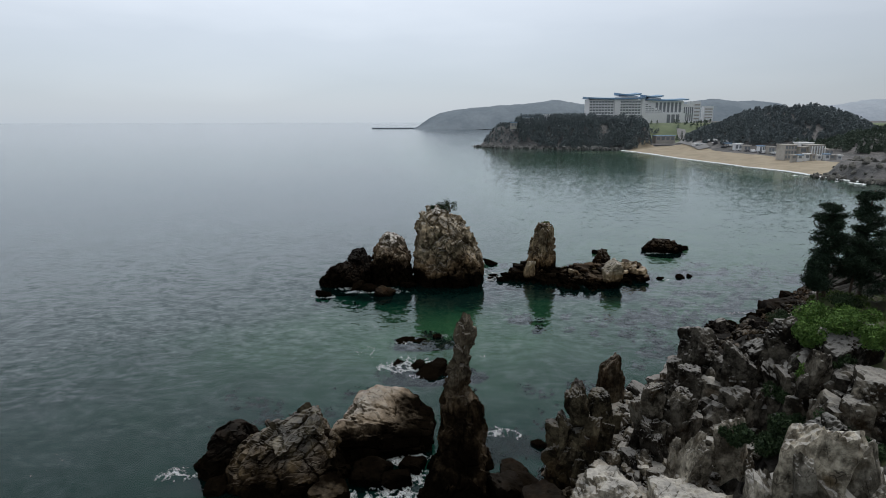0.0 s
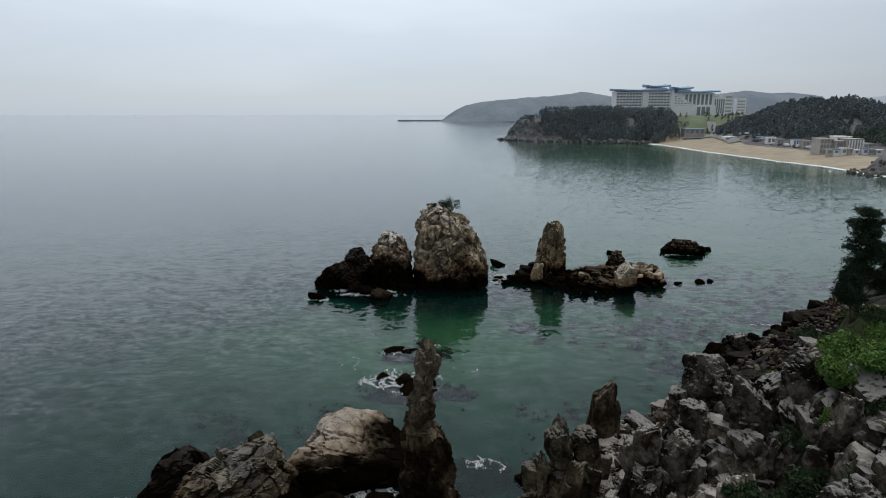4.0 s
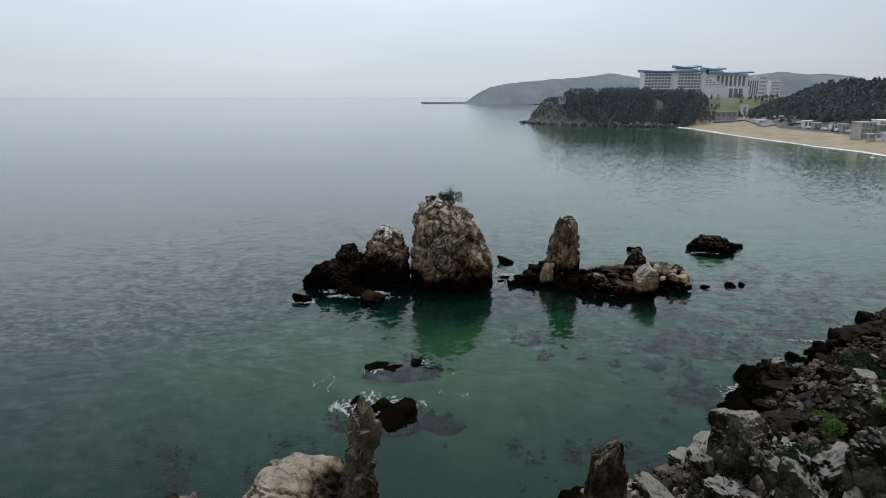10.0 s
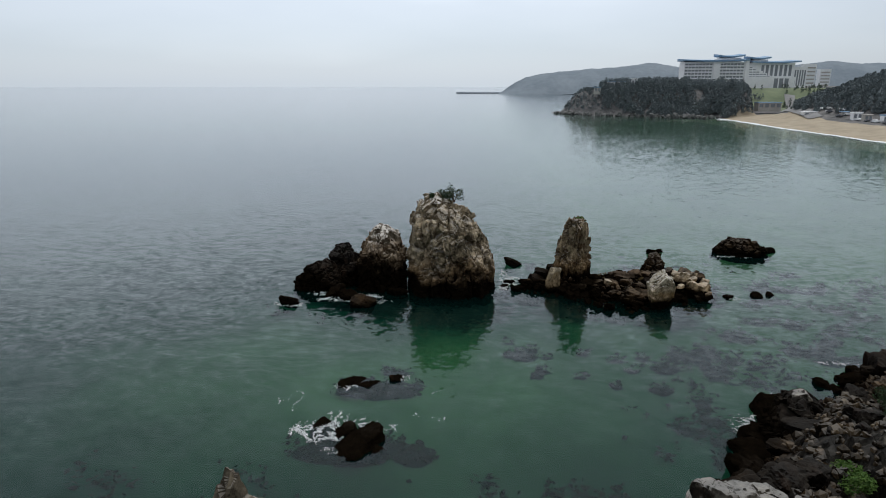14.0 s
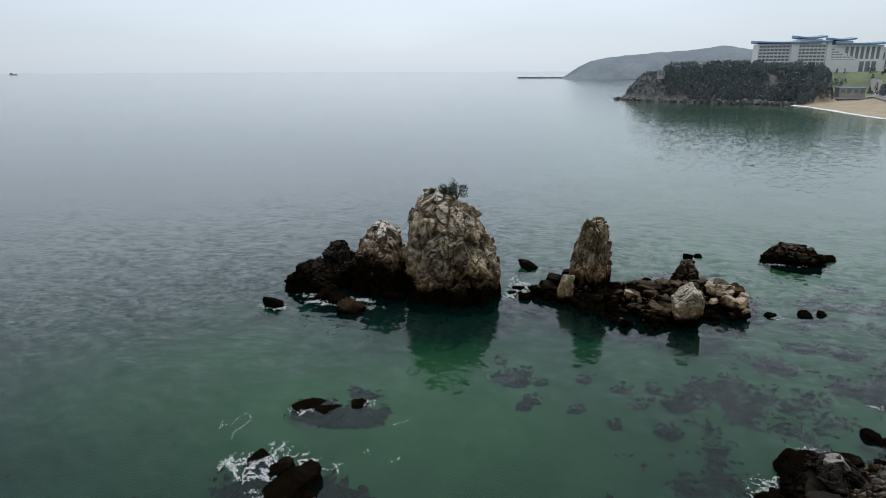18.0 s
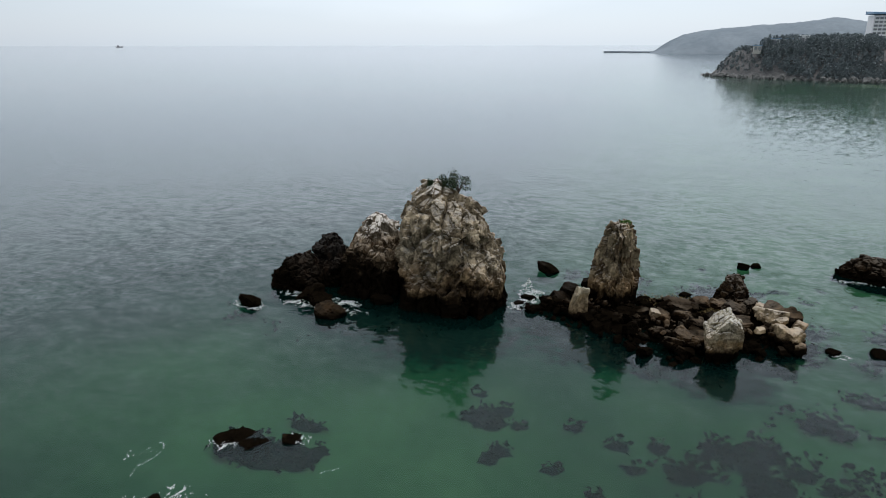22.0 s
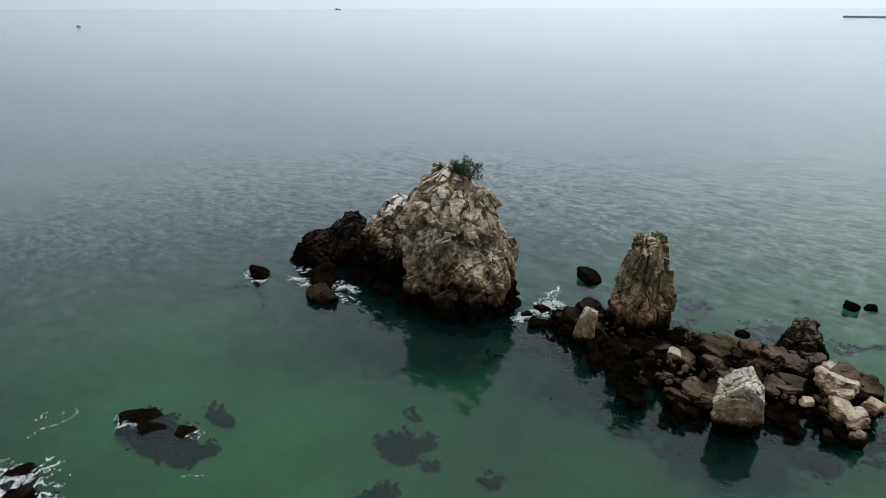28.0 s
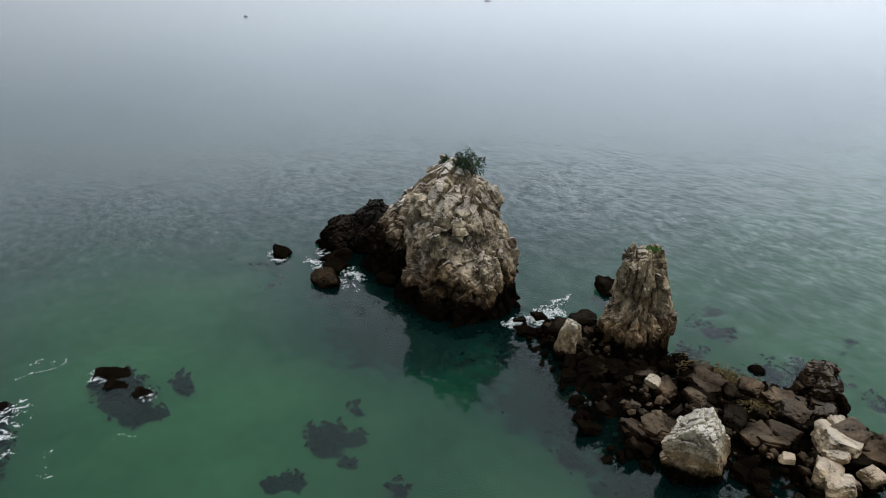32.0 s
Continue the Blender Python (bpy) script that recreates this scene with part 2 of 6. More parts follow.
def plain_material(name, a, b, scale=2.0, rough=0.8, relief=0.3, depth=0.03, **more):
    s = Shader(name)
    n = s.noise(scale, 6, 0.62)
    col = s.mix(s.range(n, 0.3, 0.7), a, b)
    col = s.mix(0.35, col, s.mix(s.noise(scale * 9, 4), (0.55, 0.55, 0.55), (1.4, 1.4, 1.4)), "MULTIPLY")
    return s.finish(col, rough, s.bump(n, relief, depth), **more)


def leaf_material(name, a, b):
    s = Shader(name)
    island = s.pos.outputs["Random Per Island"]
    col = s.mix(island, a, b)
    col = s.mix(s.range(s.noise(0.7, 3), 0.35, 0.7), col, s.mix(0.5, col, (0.5, 0.5, 0.5), "MULTIPLY"))
    return s.finish(col, 0.75, specular_ior_level=0.2)


MAT_PINE = leaf_material("pine_needles", (0.010, 0.022, 0.014), (0.028, 0.052, 0.028))
MAT_BUSH = leaf_material("bush_leaves", (0.045, 0.10, 0.022), (0.12, 0.21, 0.045))
MAT_SHRUB = leaf_material("dark_shrub_leaves", (0.012, 0.028, 0.012), (0.035, 0.06, 0.022))
MAT_GRASS = leaf_material("grass_blades", (0.05, 0.10, 0.02), (0.13, 0.17, 0.055))
# far leaf colours are greyed and lifted to paint in distance haze
MAT_WOODS = leaf_material("haze_tinted_woods_leaves", (0.145, 0.178, 0.188), (0.20, 0.235, 0.245))
MAT_WOODS_GREEN = leaf_material("haze_tinted_trees_leaves", (0.07, 0.10, 0.08), (0.12, 0.155, 0.115))
MAT_WEED = leaf_material("brown_weed", (0.05, 0.035, 0.012), (0.13, 0.095, 0.035))
MAT_BARK = plain_material("bark", (0.035, 0.025, 0.018), (0.085, 0.06, 0.042), 6, 0.95, 0.8, 0.03)
MAT_SOIL = plain_material("soil_and_grass", (0.035, 0.028, 0.017), (0.055, 0.075, 0.025), 0.8, 0.95, 0.6, 0.1)
MAT_SAND = plain_material("beach_sand", (0.27, 0.225, 0.16), (0.36, 0.305, 0.22), 0.12, 0.95, 0.3, 0.1)
MAT_FOAM = plain_material("sea_foam", (0.60, 0.64, 0.65), (0.85, 0.87, 0.87), 3, 0.8, 0.4, 0.05)
MAT_KELP = leaf_material("kelp_fronds", (0.003, 0.0045, 0.005), (0.008, 0.008, 0.010))
MAT_FARROCK = plain_material("hazy_grey_rock", (0.07, 0.073, 0.072), (0.16, 0.16, 0.155), 0.3, 0.95, 0.8, 0.5)
MAT_BEACHROCK = plain_material("dark_beach_rock", (0.05, 0.05, 0.046), (0.15, 0.145, 0.13), 0.3, 0.95, 0.8, 0.5)
# blue-grey haze of distance is mixed into both ridge colours
MAT_HILL = plain_material("haze_tinted_hill", (0.165, 0.198, 0.228), (0.215, 0.25, 0.28), 0.012, 1.0, 0.0, 0.1, specular_ior_level=0.0)
MAT_HILL_FAR = plain_material("haze_tinted_ridge", (0.33, 0.37, 0.42), (0.38, 0.42, 0.465), 0.008, 1.0, 0.0, 0.1, specular_ior_level=0.0)
MAT_HEAD = plain_material("headland_ground", (0.06, 0.063, 0.066), (0.165, 0.158, 0.153), 0.12, 0.95, 1.0, 2.5)
MAT_LAWN = plain_material("lawn", (0.10, 0.13, 0.075), (0.16, 0.19, 0.11), 0.05, 0.95)
MAT_WHITE = plain_material("white_render", (0.74, 0.75, 0.76), (0.82, 0.83, 0.84), 0.2, 0.8, 0.1)
MAT_BEIGE = plain_material("beige_render", (0.36, 0.34, 0.31), (0.46, 0.44, 0.41), 0.3, 0.8, 0.1)
MAT_ROOFBLUE = plain_material("blue_roof", (0.15, 0.27, 0.42), (0.20, 0.33, 0.48), 0.4, 0.6, 0.1)
MAT_SHADOWGLASS = plain_material("window_glass", (0.17, 0.19, 0.21), (0.24, 0.26, 0.285), 0.3, 0.5, 0.0)
MAT_ASPHALT = plain_material("asphalt", (0.17, 0.17, 0.17), (0.23, 0.23, 0.23), 0.3, 0.9)
MAT_POST = plain_material("fence_wood", (0.02, 0.018, 0.016), (0.05, 0.042, 0.035), 5, 0.9)
MAT_CARWHITE = plain_material("car_paint_white", (0.55, 0.56, 0.57), (0.65, 0.66, 0.67), 1, 0.35, 0.0)
MAT_CARDARK = plain_material("car_paint_dark", (0.04, 0.045, 0.06), (0.08, 0.085, 0.10), 1, 0.35, 0.0)
MAT_HULL = plain_material("boat_hull", (0.30, 0.30, 0.32), (0.40, 0.40, 0.42), 1, 0.6, 0.0)


def sea_material():
    """Green coastal water: a scattering body that lets some of the bottom through, under a rippled glossy skin."""
    s = Shader("sea_water")
    slow = s.noise(0.05, 4, 0.6, s.scaled((0.35, 1.0, 1.0)))
    # the chop dies down away from the rocks, where fine ripples alone dull the surface
    open_sea = s.range(s.axis("Y"), 100.0, 190.0)
    gust = s.math("MULTIPLY", s.range(slow, 0.32, 0.68, 0.88, 1.12), s.range(open_sea, 0.0, 1.0, 1.0, 0.65))

    def slopes(scale, stretch, steep, detail):
        """Tilts of the surface by waves of one size, as a vector in the plane."""
        n = s.nodes.new("ShaderNodeVectorMath")
        n.operation = "SUBTRACT"
        s.put(n.inputs[0], s.noise(scale, detail, 0.55, s.scaled(stretch), out="Color"))
        n.inputs[1].default_value = (0.5, 0.5, 0.5)
        return s.scaled((steep * 0.6, steep, 0.0), n.outputs[0])

    def added(a, b):
        n = s.nodes.new("ShaderNodeVectorMath")
        n.operation = "ADD"
        s.put(n.inputs[0], a), s.put(n.inputs[1], b)
        return n.outputs[0]

    tilt = added(slopes(0.16, (0.7, 1.3, 1.0), SEA_SLOPES[0], 3), added(slopes(0.8, (0.75, 1.25, 1.0), SEA_SLOPES[1], 4), slopes(2.0, (0.85, 1.15, 1.0), SEA_SLOPES[2], 1)))
    gusty = s.nodes.new("ShaderNodeVectorMath")
    gusty.operation = "SCALE"
    s.put(gusty.inputs[0], tilt), s.put(gusty.inputs["Scale"], gust)
    unit = s.nodes.new("ShaderNodeVectorMath")
    unit.operation = "NORMALIZE"
    s.put(unit.inputs[0], added(gusty.outputs[0], (0.0, 0.0, 1.0)))
    waves = unit.outputs[0]
    tone = s.range(s.noise(0.018, 3), 0.35, 0.65)
    body = s.mix(tone, *SEA_BODY)
    diff = s.nodes.new("ShaderNodeBsdfDiffuse")
    s.put(diff.inputs["Color"], body)
    clear = s.nodes.new("ShaderNodeBsdfTransparent")
    s.put(clear.inputs["Color"], SEA_TINT)
    under = s.nodes.new("ShaderNodeMixShader")
    s.put(under.inputs[0], SEA_CLEAR)
    s.links.new(diff.outputs[0], under.inputs[1]), s.links.new(clear.outputs[0], under.inputs[2])
    gloss = s.nodes.new("ShaderNodeBsdfGlossy")
    s.put(gloss.inputs["Roughness"], s.math("ADD", s.range(slow, 0.3, 0.7, 0.02, 0.07), s.math("MULTIPLY", open_sea, 0.05))), s.put(gloss.inputs["Normal"], waves)
    s.put(gloss.inputs["Color"], (0.95, 0.96, 0.98))
    fres = s.nodes.new("ShaderNodeFresnel")
    fres.inputs["IOR"].default_value = 1.333
    s.put(fres.inputs["Normal"], waves)
    top = s.nodes.new("ShaderNodeMixShader")
    s.links.new(fres.outputs[0], top.inputs[0])
    s.links.new(under.outputs[0], top.inputs[1]), s.links.new(gloss.outputs[0], top.inputs[2])
    s.links.new(top.outputs[0], s.nodes["Material Output"].inputs["Surface"])
    return s.mat


MAT_SEA = sea_material()
bed = Shader("sea_bed_sand")
sandy = bed.nodes.new("ShaderNodeAttribute")
sandy.attribute_name = "sand"
bed_tone = bed.range(bed.noise(0.10, 5), 0.35, 0.68)
# kelp and the painted dark round the stacks share this mask
weed_and_shade = bed.nodes.new("ShaderNodeAttribute")
weed_and_shade.attribute_name = "weed"
bed_weed_and_shade = bed.range(bed.math("ADD", weed_and_shade.outputs["Fac"], bed.math("MULTIPLY", bed.math("SUBTRACT", bed.noise(0.9, 6, 0.65), 0.5), 0.9)), 0.3, 0.6)
bed_color = bed.mix(sandy.outputs["Fac"], bed.mix(bed_tone, *BED_DEEP), bed.mix(bed_tone, *BED_SAND))
bed_color = bed.mix(0.5, bed_color, bed.mix(bed.noise(1.1, 4), (0.6, 0.6, 0.6), (1.4, 1.4, 1.4)), "MULTIPLY")
MAT_BED = bed.finish(bed.mix(bed_weed_and_shade, bed_color, bed.mix(bed.noise(2.2, 3), (0.006, 0.008, 0.010), (0.034, 0.034, 0.040))), 0.95, specular_ior_level=0.0)


# ---- shapes ----
def hash01(ix, iy, iz, seed):
    h = (ix.astype(np.int64) * 73856093) ^ (iy.astype(np.int64) * 19349663) ^ (iz.astype(np.int64) * 83492791) ^ (seed * 2654435761)
    h = (h ^ (h >> 13)) * 1274126177 & 0x7FFFFFFF
    h = (h ^ (h >> 16)) * 668265263 & 0x7FFFFFFF
    return ((h ^ (h >> 15)) & 0xFFFFFF) / float(0xFFFFFF)


def value_noise(p, seed=0):
    i = np.floor(p)
    f = p - i
    f = f * f * (3 - 2 * f)
    out = 0.0
    for dx in (0, 1):
        for dy in (0, 1):
            for dz in (0, 1):
                w = (f[:, 0] if dx else 1 - f[:, 0]) * (f[:, 1] if dy else 1 - f[:, 1]) * (f[:, 2] if dz else 1 - f[:, 2])
                out = out + w * hash01(i[:, 0] + dx, i[:, 1] + dy, i[:, 2] + dz, seed)
    return out


def fbm(p, seed=0, octaves=4, gain=0.5):
    total, amp, norm = 0.0, 1.0, 0.0
    for k in range(octaves):
        total = total + amp * value_noise(p * 2.0**k, seed + 17 * k)
        norm += amp
        amp *= gain
    return total / norm - 0.5


def blocks(p, seed):
    """Fractured rock: each cell stands at its own height and tilt. Returns the height and the closeness to a joint."""
    i = np.floor(p)
    f1, f2 = np.full(len(p), 9.0), np.full(len(p), 9.0)
    tall, lean = np.zeros(len(p)), np.zeros(len(p))
    for dx in (-1, 0, 1):
        for dy in (-1, 0, 1):
            for dz in (-1, 0, 1):
                c = [i[:, k] + d for k, d in enumerate((dx, dy, dz))]
                r = [hash01(*c, seed + k) for k in range(3)]
                v = np.stack([p[:, k] - c[k] - r[k] for k in range(3)], 1)
                d = (v**2).sum(1)
                near = d < f1
                f2 = np.where(near, f1, np.minimum(f2, d))
                f1 = np.where(near, d, f1)
                tall = np.where(near, hash01(*c, seed + 7) - 0.5, tall)
                lean = np.where(near, v[:, 0] * (r[1] - 0.5) + v[:, 1] * (r[2] - 0.5) + v[:, 2] * (r[0] - 0.5), lean)
    edge = np.sqrt(f2) - np.sqrt(f1)
    return tall + 1.2 * lean, np.clip(1 - edge / 0.16, 0, 1)


def bricks(p, seed):
    """Jointed rock: three sets of cracks cut staggered blocks, each at its own height and tilt."""
    a, b = hash01(np.array([1]), np.array([2]), np.array([3]), seed)[0], hash01(np.array([4]), np.array([2]), np.array([3]), seed)[0]
    m = np.array(Euler((0.5 * (a - 0.5), 0.5 * (b - 0.5), 6.28 * a)).to_matrix())
    q = p @ m.T
    k = np.floor(q[:, 2])
    zero = np.zeros(len(q))
    qx = q[:, 0] + 3 * hash01(k, zero, zero, seed + 1)
    c = np.floor(qx)
    qy = q[:, 1] + 3 * hash01(k, c, zero, seed + 2)
    r = np.floor(qy)
    f = np.stack([qx - c, qy - r, q[:, 2] - k], 1) - 0.5
    edge = 0.5 - np.abs(f).max(1)
    lean = sum(f[:, i] * (hash01(c, r, k, seed + 11 + i) - 0.5) for i in range(3))
    return hash01(c, r, k, seed + 5) - 0.5 + 1.3 * lean, np.clip(1 - edge / 0.07, 0, 1)


def fast_mesh(name, verts, faces, material, smooth=False):
    """A mesh from numpy arrays of points and of faces that all have the same number of corners."""
    me = bpy.data.meshes.new(name)
    verts, faces = np.asarray(verts, dtype=np.float32), np.asarray(faces, dtype=np.int32)
    n, k = faces.shape
    me.vertices.add(len(verts))
    me.vertices.foreach_set("co", verts.ravel())
    me.loops.add(n * k)
    me.loops.foreach_set("vertex_index", faces.ravel())
    me.polygons.add(n)
    me.polygons.foreach_set("loop_start", np.arange(0, n * k, k, dtype=np.int32))
    me.polygons.foreach_set("use_smooth", np.full(n, smooth))
    me.update(calc_edges=True)
    me.materials.append(material)
    return me


def thing(name, mesh, label, category, group="", kind="", at=(0, 0, 0)):
    ob = new(name, mesh)
    ob.location = at
    return tagged(ob, label, category, group, kind)


def part(name, mesh, parent, label=""):
    ob = new(name, mesh)
    ob.parent = parent
    return tagged(ob, label)


def bm_mesh(name, bm, material, smooth=False):
    me = bpy.data.meshes.new(name)
    bm.to_mesh(me)
    bm.free()
    me.materials.append(material)
    if smooth:
        me.polygons.foreach_set("use_smooth", [True] * len(me.polygons))
    return me


def box_bm(bm, x0, y0, z0, x1, y1, z1, bevel=0.0):
    made = bmesh.ops.create_cube(bm, size=1.0)["verts"]
    for v in made:
        v.co = Vector((x0 + (v.co.x + 0.5) * (x1 - x0), y0 + (v.co.y + 0.5) * (y1 - y0), z0 + (v.co.z + 0.5) * (z1 - z0)))
    if bevel:
        edges = list({e for v in made for e in v.link_edges})
        bmesh.ops.bevel(bm, geom=edges, offset=bevel, segments=1, affect="EDGES")


def box_mesh(name, material, *boxes, bevel=0.0):
    bm = bmesh.new()
    for b in boxes:
        box_bm(bm, *b, bevel=bevel)
    return bm_mesh(name, bm, material)


def grid_faces(rows, cols, closed=False):
    r, c = np.meshgrid(np.arange(rows - 1), np.arange(cols if closed else cols - 1), indexing="ij")
    d = (c + 1) % cols
    return np.stack([r * cols + c, r * cols + d, (r + 1) * cols + d, (r + 1) * cols + c], -1).reshape(-1, 4)


def facets(p, normal, size, joints, seed, amp, keep, tilt=0.2):
    """Breaks a rough surface into flat faces of about that size, each tilted and set in or out a little."""
    q = p * np.array(joints) / size
    q = q + 0.5 * np.stack([fbm(q * 0.8, seed + i) for i in range(3)], 1)
    i = np.floor(q)
    near, key = np.full(len(q), 9.0), np.zeros(len(q), dtype=np.int64)
    for dx in (-1, 0, 1):
        for dy in (-1, 0, 1):
            for dz in (-1, 0, 1):
                c = [i[:, k] + d for k, d in enumerate((dx, dy, dz))]
                d = sum((q[:, k] - c[k] - hash01(*c, seed + k)) ** 2 for k in range(3))
                mine = ((c[0].astype(np.int64) + 500) * 1000 + c[1].astype(np.int64) + 500) * 1000 + c[2].astype(np.int64) + 500
                key = np.where(d < near, mine, key)
                near = np.minimum(near, d)
    key = key * 8 + np.floor((np.arctan2(normal[:, 1], normal[:, 0]) + math.pi) / (math.pi / 2)).astype(np.int64)
    _, cell = np.unique(key, return_inverse=True)
    count = np.bincount(cell)
    centre = np.stack([np.bincount(cell, p[:, k]) / count for k in range(3)], 1)
    face = np.stack([np.bincount(cell, normal[:, k]) / count for k in range(3)], 1)
    rng = np.random.default_rng(seed)
    face = face / (np.linalg.norm(face, axis=1, keepdims=True) + 1e-9) + rng.normal(0, tilt, face.shape)
    face /= np.linalg.norm(face, axis=1, keepdims=True)
    t = ((centre[cell] - p) * face[cell]).sum(1) / np.maximum((normal * face[cell]).sum(1), 0.4)
    t = np.clip(t, -0.26 * size, 0.26 * size) * keep + amp * rng.uniform(-1, 1, len(count))[cell]
    return p + normal * t[:, None]


def loft(levels, step=0.14, square=2.7, turn=0.0, seed=1, rough=0.55, size=1.3, joints=(1, 1, 1), lump=0.35, low=-2.5, thin=1.2):
    """A standing rock: ellipses (z, x, y, half width, half depth) joined up, then broken into fractured blocks."""
    lv = np.array([(low, levels[0][1], levels[0][2], levels[0][3] * 1.15, levels[0][4] * 1.15), *levels, (levels[-1][0] + 0.05, *levels[-1][1:3], 0.05, 0.05)])
    run = np.concatenate([[0], np.cumsum(np.hypot(np.diff(lv[:, 0]), np.diff(lv[:, 3:].mean(1))))])
    nv = max(10, int(run[-1] / step))
    girth = 2 * np.pi * lv[:, 3:].mean(1).max()
    nu = max(20, int(girth / step))
    at = np.linspace(0, run[-1], nv)
    prof = np.stack([np.interp(at, run, lv[:, k]) for k in range(5)], 1)
    soft = max(1, int(0.35 / step))
    pad = np.pad(prof, ((soft, soft), (0, 0)), mode="edge")
    prof = np.stack([np.convolve(pad[:, k], np.ones(2 * soft + 1) / (2 * soft + 1), "valid") for k in range(5)], 1)
    prof[-1, 3:] = 0.0
    a = np.linspace(0, 2 * np.pi, nu, endpoint=False)
    ca, sa = np.cos(a), np.sin(a)
    rad = (np.abs(ca) ** square + np.abs(sa) ** square) ** (-1 / square)
    ux, uy = ca * rad, sa * rad
    c, s = math.cos(radians(turn)), math.sin(radians(turn))
    X = ux[None] * prof[:, 3:4]
    Y = uy[None] * prof[:, 4:5]
    P = np.stack([prof[:, 1:2] + c * X - s * Y, prof[:, 2:3] + s * X + c * Y, np.repeat(prof[:, :1], nu, 1)], -1)
    du = np.roll(P, -1, 1) - np.roll(P, 1, 1)
    dv = np.gradient(P, axis=0)
    N = np.cross(du, dv)
    N /= np.linalg.norm(N, axis=2, keepdims=True) + 1e-9
    p, N = P.reshape(-1, 3), N.reshape(-1, 3)
    span = prof[:, 3:].min(1).repeat(nu)
    fade = np.clip(span / thin, 0.10, 1)
    p = p + N * (lump * 2 * fbm(p * 0.33, seed + 9) * np.clip(span / 2.2, 0.1, 1))[:, None]
    p = facets(p, N, size, joints, seed, 0.42 * rough * fade, 0.95)
    p = facets(p, N, size * 0.45, joints, seed + 40, 0.10 * rough * fade, 0.8, 0.12)
    cleft = blocks(p * np.array(joints) / (1.25 * size) + 0.5 * fbm(p * 0.8, seed + 21)[:, None], seed + 80)[1]
    p = p - N * (0.5 * rough * np.clip(fade, 0, 1) ** 2 * cleft**1.4)[:, None]
    h, j = bricks(p * np.array(joints) * 2.6 / size + fbm(p, seed + 3)[:, None], seed + 60)
    p = p + N * (rough * fade * (0.06 * h - 0.04 * j) + 0.04 * fbm(p * 2.6, seed + 11))[:, None]
    return p, grid_faces(nv, nu, True)


def stack_rock(name, levels, at, material, label, group="sea rocks", category="rock", **how):
    v, f = loft(levels, **how)
    return thing(name, fast_mesh(name, v, f, material), label, category, group, at=(*at, 0))


def stone_points(seed, detail=3, planes=14, sharp=0.035):
    """An angular boulder of about unit radius: a ball cut by random planes."""
    bm = bmesh.new()
    bmesh.ops.create_icosphere(bm, subdivisions=detail, radius=1)
    d = np.array([v.co[:] for v in bm.verts])
    f = np.array([[v.index for v in fc.verts] for fc in bm.faces])
    bm.free()
    rng = np.random.default_rng(seed)
    n = rng.normal(size=(planes, 3))
    n[:6] = np.array([[1, 0, 0], [-1, 0, 0], [0, 1, 0], [0, -1, 0], [0, 0, 1], [0, 0, -1]]) + rng.normal(size=(6, 3)) * 0.22
    n /= np.linalg.norm(n, axis=1, keepdims=True)
    reach = np.concatenate([rng.uniform(0.62, 0.8, 6), rng.uniform(0.78, 1.05, planes - 6)])
    dot = np.maximum(d @ n.T, 0.05)
    r = np.sort(reach / dot, 1)
    k = -np.log(np.exp(-np.minimum(r[:, :3], 1.35) / sharp).sum(1)) * sharp
    p = d * np.minimum(k, 1.25)[:, None]
    h, j = bricks(p * 1.7 + seed + 0.4 * fbm(p * 2, seed)[:, None], seed)
    h2, j2 = bricks(p * 4.2 + 0.6 * fbm(p * 3, seed + 4)[:, None], seed + 9)
    return p * (1 + 0.12 * h - 0.04 * j + 0.06 * h2 - 0.025 * j2 + 0.05 * fbm(p * 3 + seed, seed))[:, None], f


STONES = [stone_points(s, 4) for s in range(14)]
STONE_MESHES = {}


def stone_mesh(k, material):
    key = (k, material.name)
    if key not in STONE_MESHES:
        STONE_MESHES[key] = fast_mesh("boulder", *STONES[k], material)
    return STONE_MESHES[key]


def boulder(at, size, material, label, group, seed, name="boulder", flat=0.75):
    rng = np.random.default_rng(seed)
    ob = thing(name, stone_mesh(int(rng.integers(len(STONES))), material), label, "boulder", group)
    sx, sy, sz = size if isinstance(size, tuple) else (size * rng.uniform(0.85, 1.3), size * rng.uniform(0.8, 1.1), size * flat * rng.uniform(0.8, 1.2))
    ob.matrix_basis = Matrix.LocRotScale(at, Euler((rng.uniform(-0.3, 0.3), rng.uniform(-0.3, 0.3), rng.uniform(0, 6.28))), (sx, sy, sz))
    return ob


def great_boulder(at, size, turn, material, label, group, seed, name="boulder"):
    """A large boulder with a mesh of its own, finely broken."""
    v, f = stone_points(seed, 6, 18, 0.03)
    ob = thing(name, fast_mesh(name, v, f, material), label, "boulder", group)
    ob.matrix_basis = Matrix.LocRotScale(at, Euler([radians(a) for a in turn]), size)
    return ob


def rubble(name, spots, sizes, material, label, category, seed, group=""):
    """Many small stones in one mesh."""
    rng = np.random.default_rng(seed)
    small = [stone_points(50 + s, 1, 9) for s in range(6)]
    V, F, base = [], [], 0
    for at, r in zip(spots, sizes):
        v, f = small[int(rng.integers(6))]
        m = np.array(Euler(rng.uniform(0, 6.28, 3)).to_matrix())
        V.append((v * r * rng.uniform(0.7, 1.25, 3)) @ m.T + at)
        F.append(f + base)
        base += len(v)
    return thing(name, fast_mesh(name, np.concatenate(V), np.concatenate(F), material), label, category, group, "stuff")


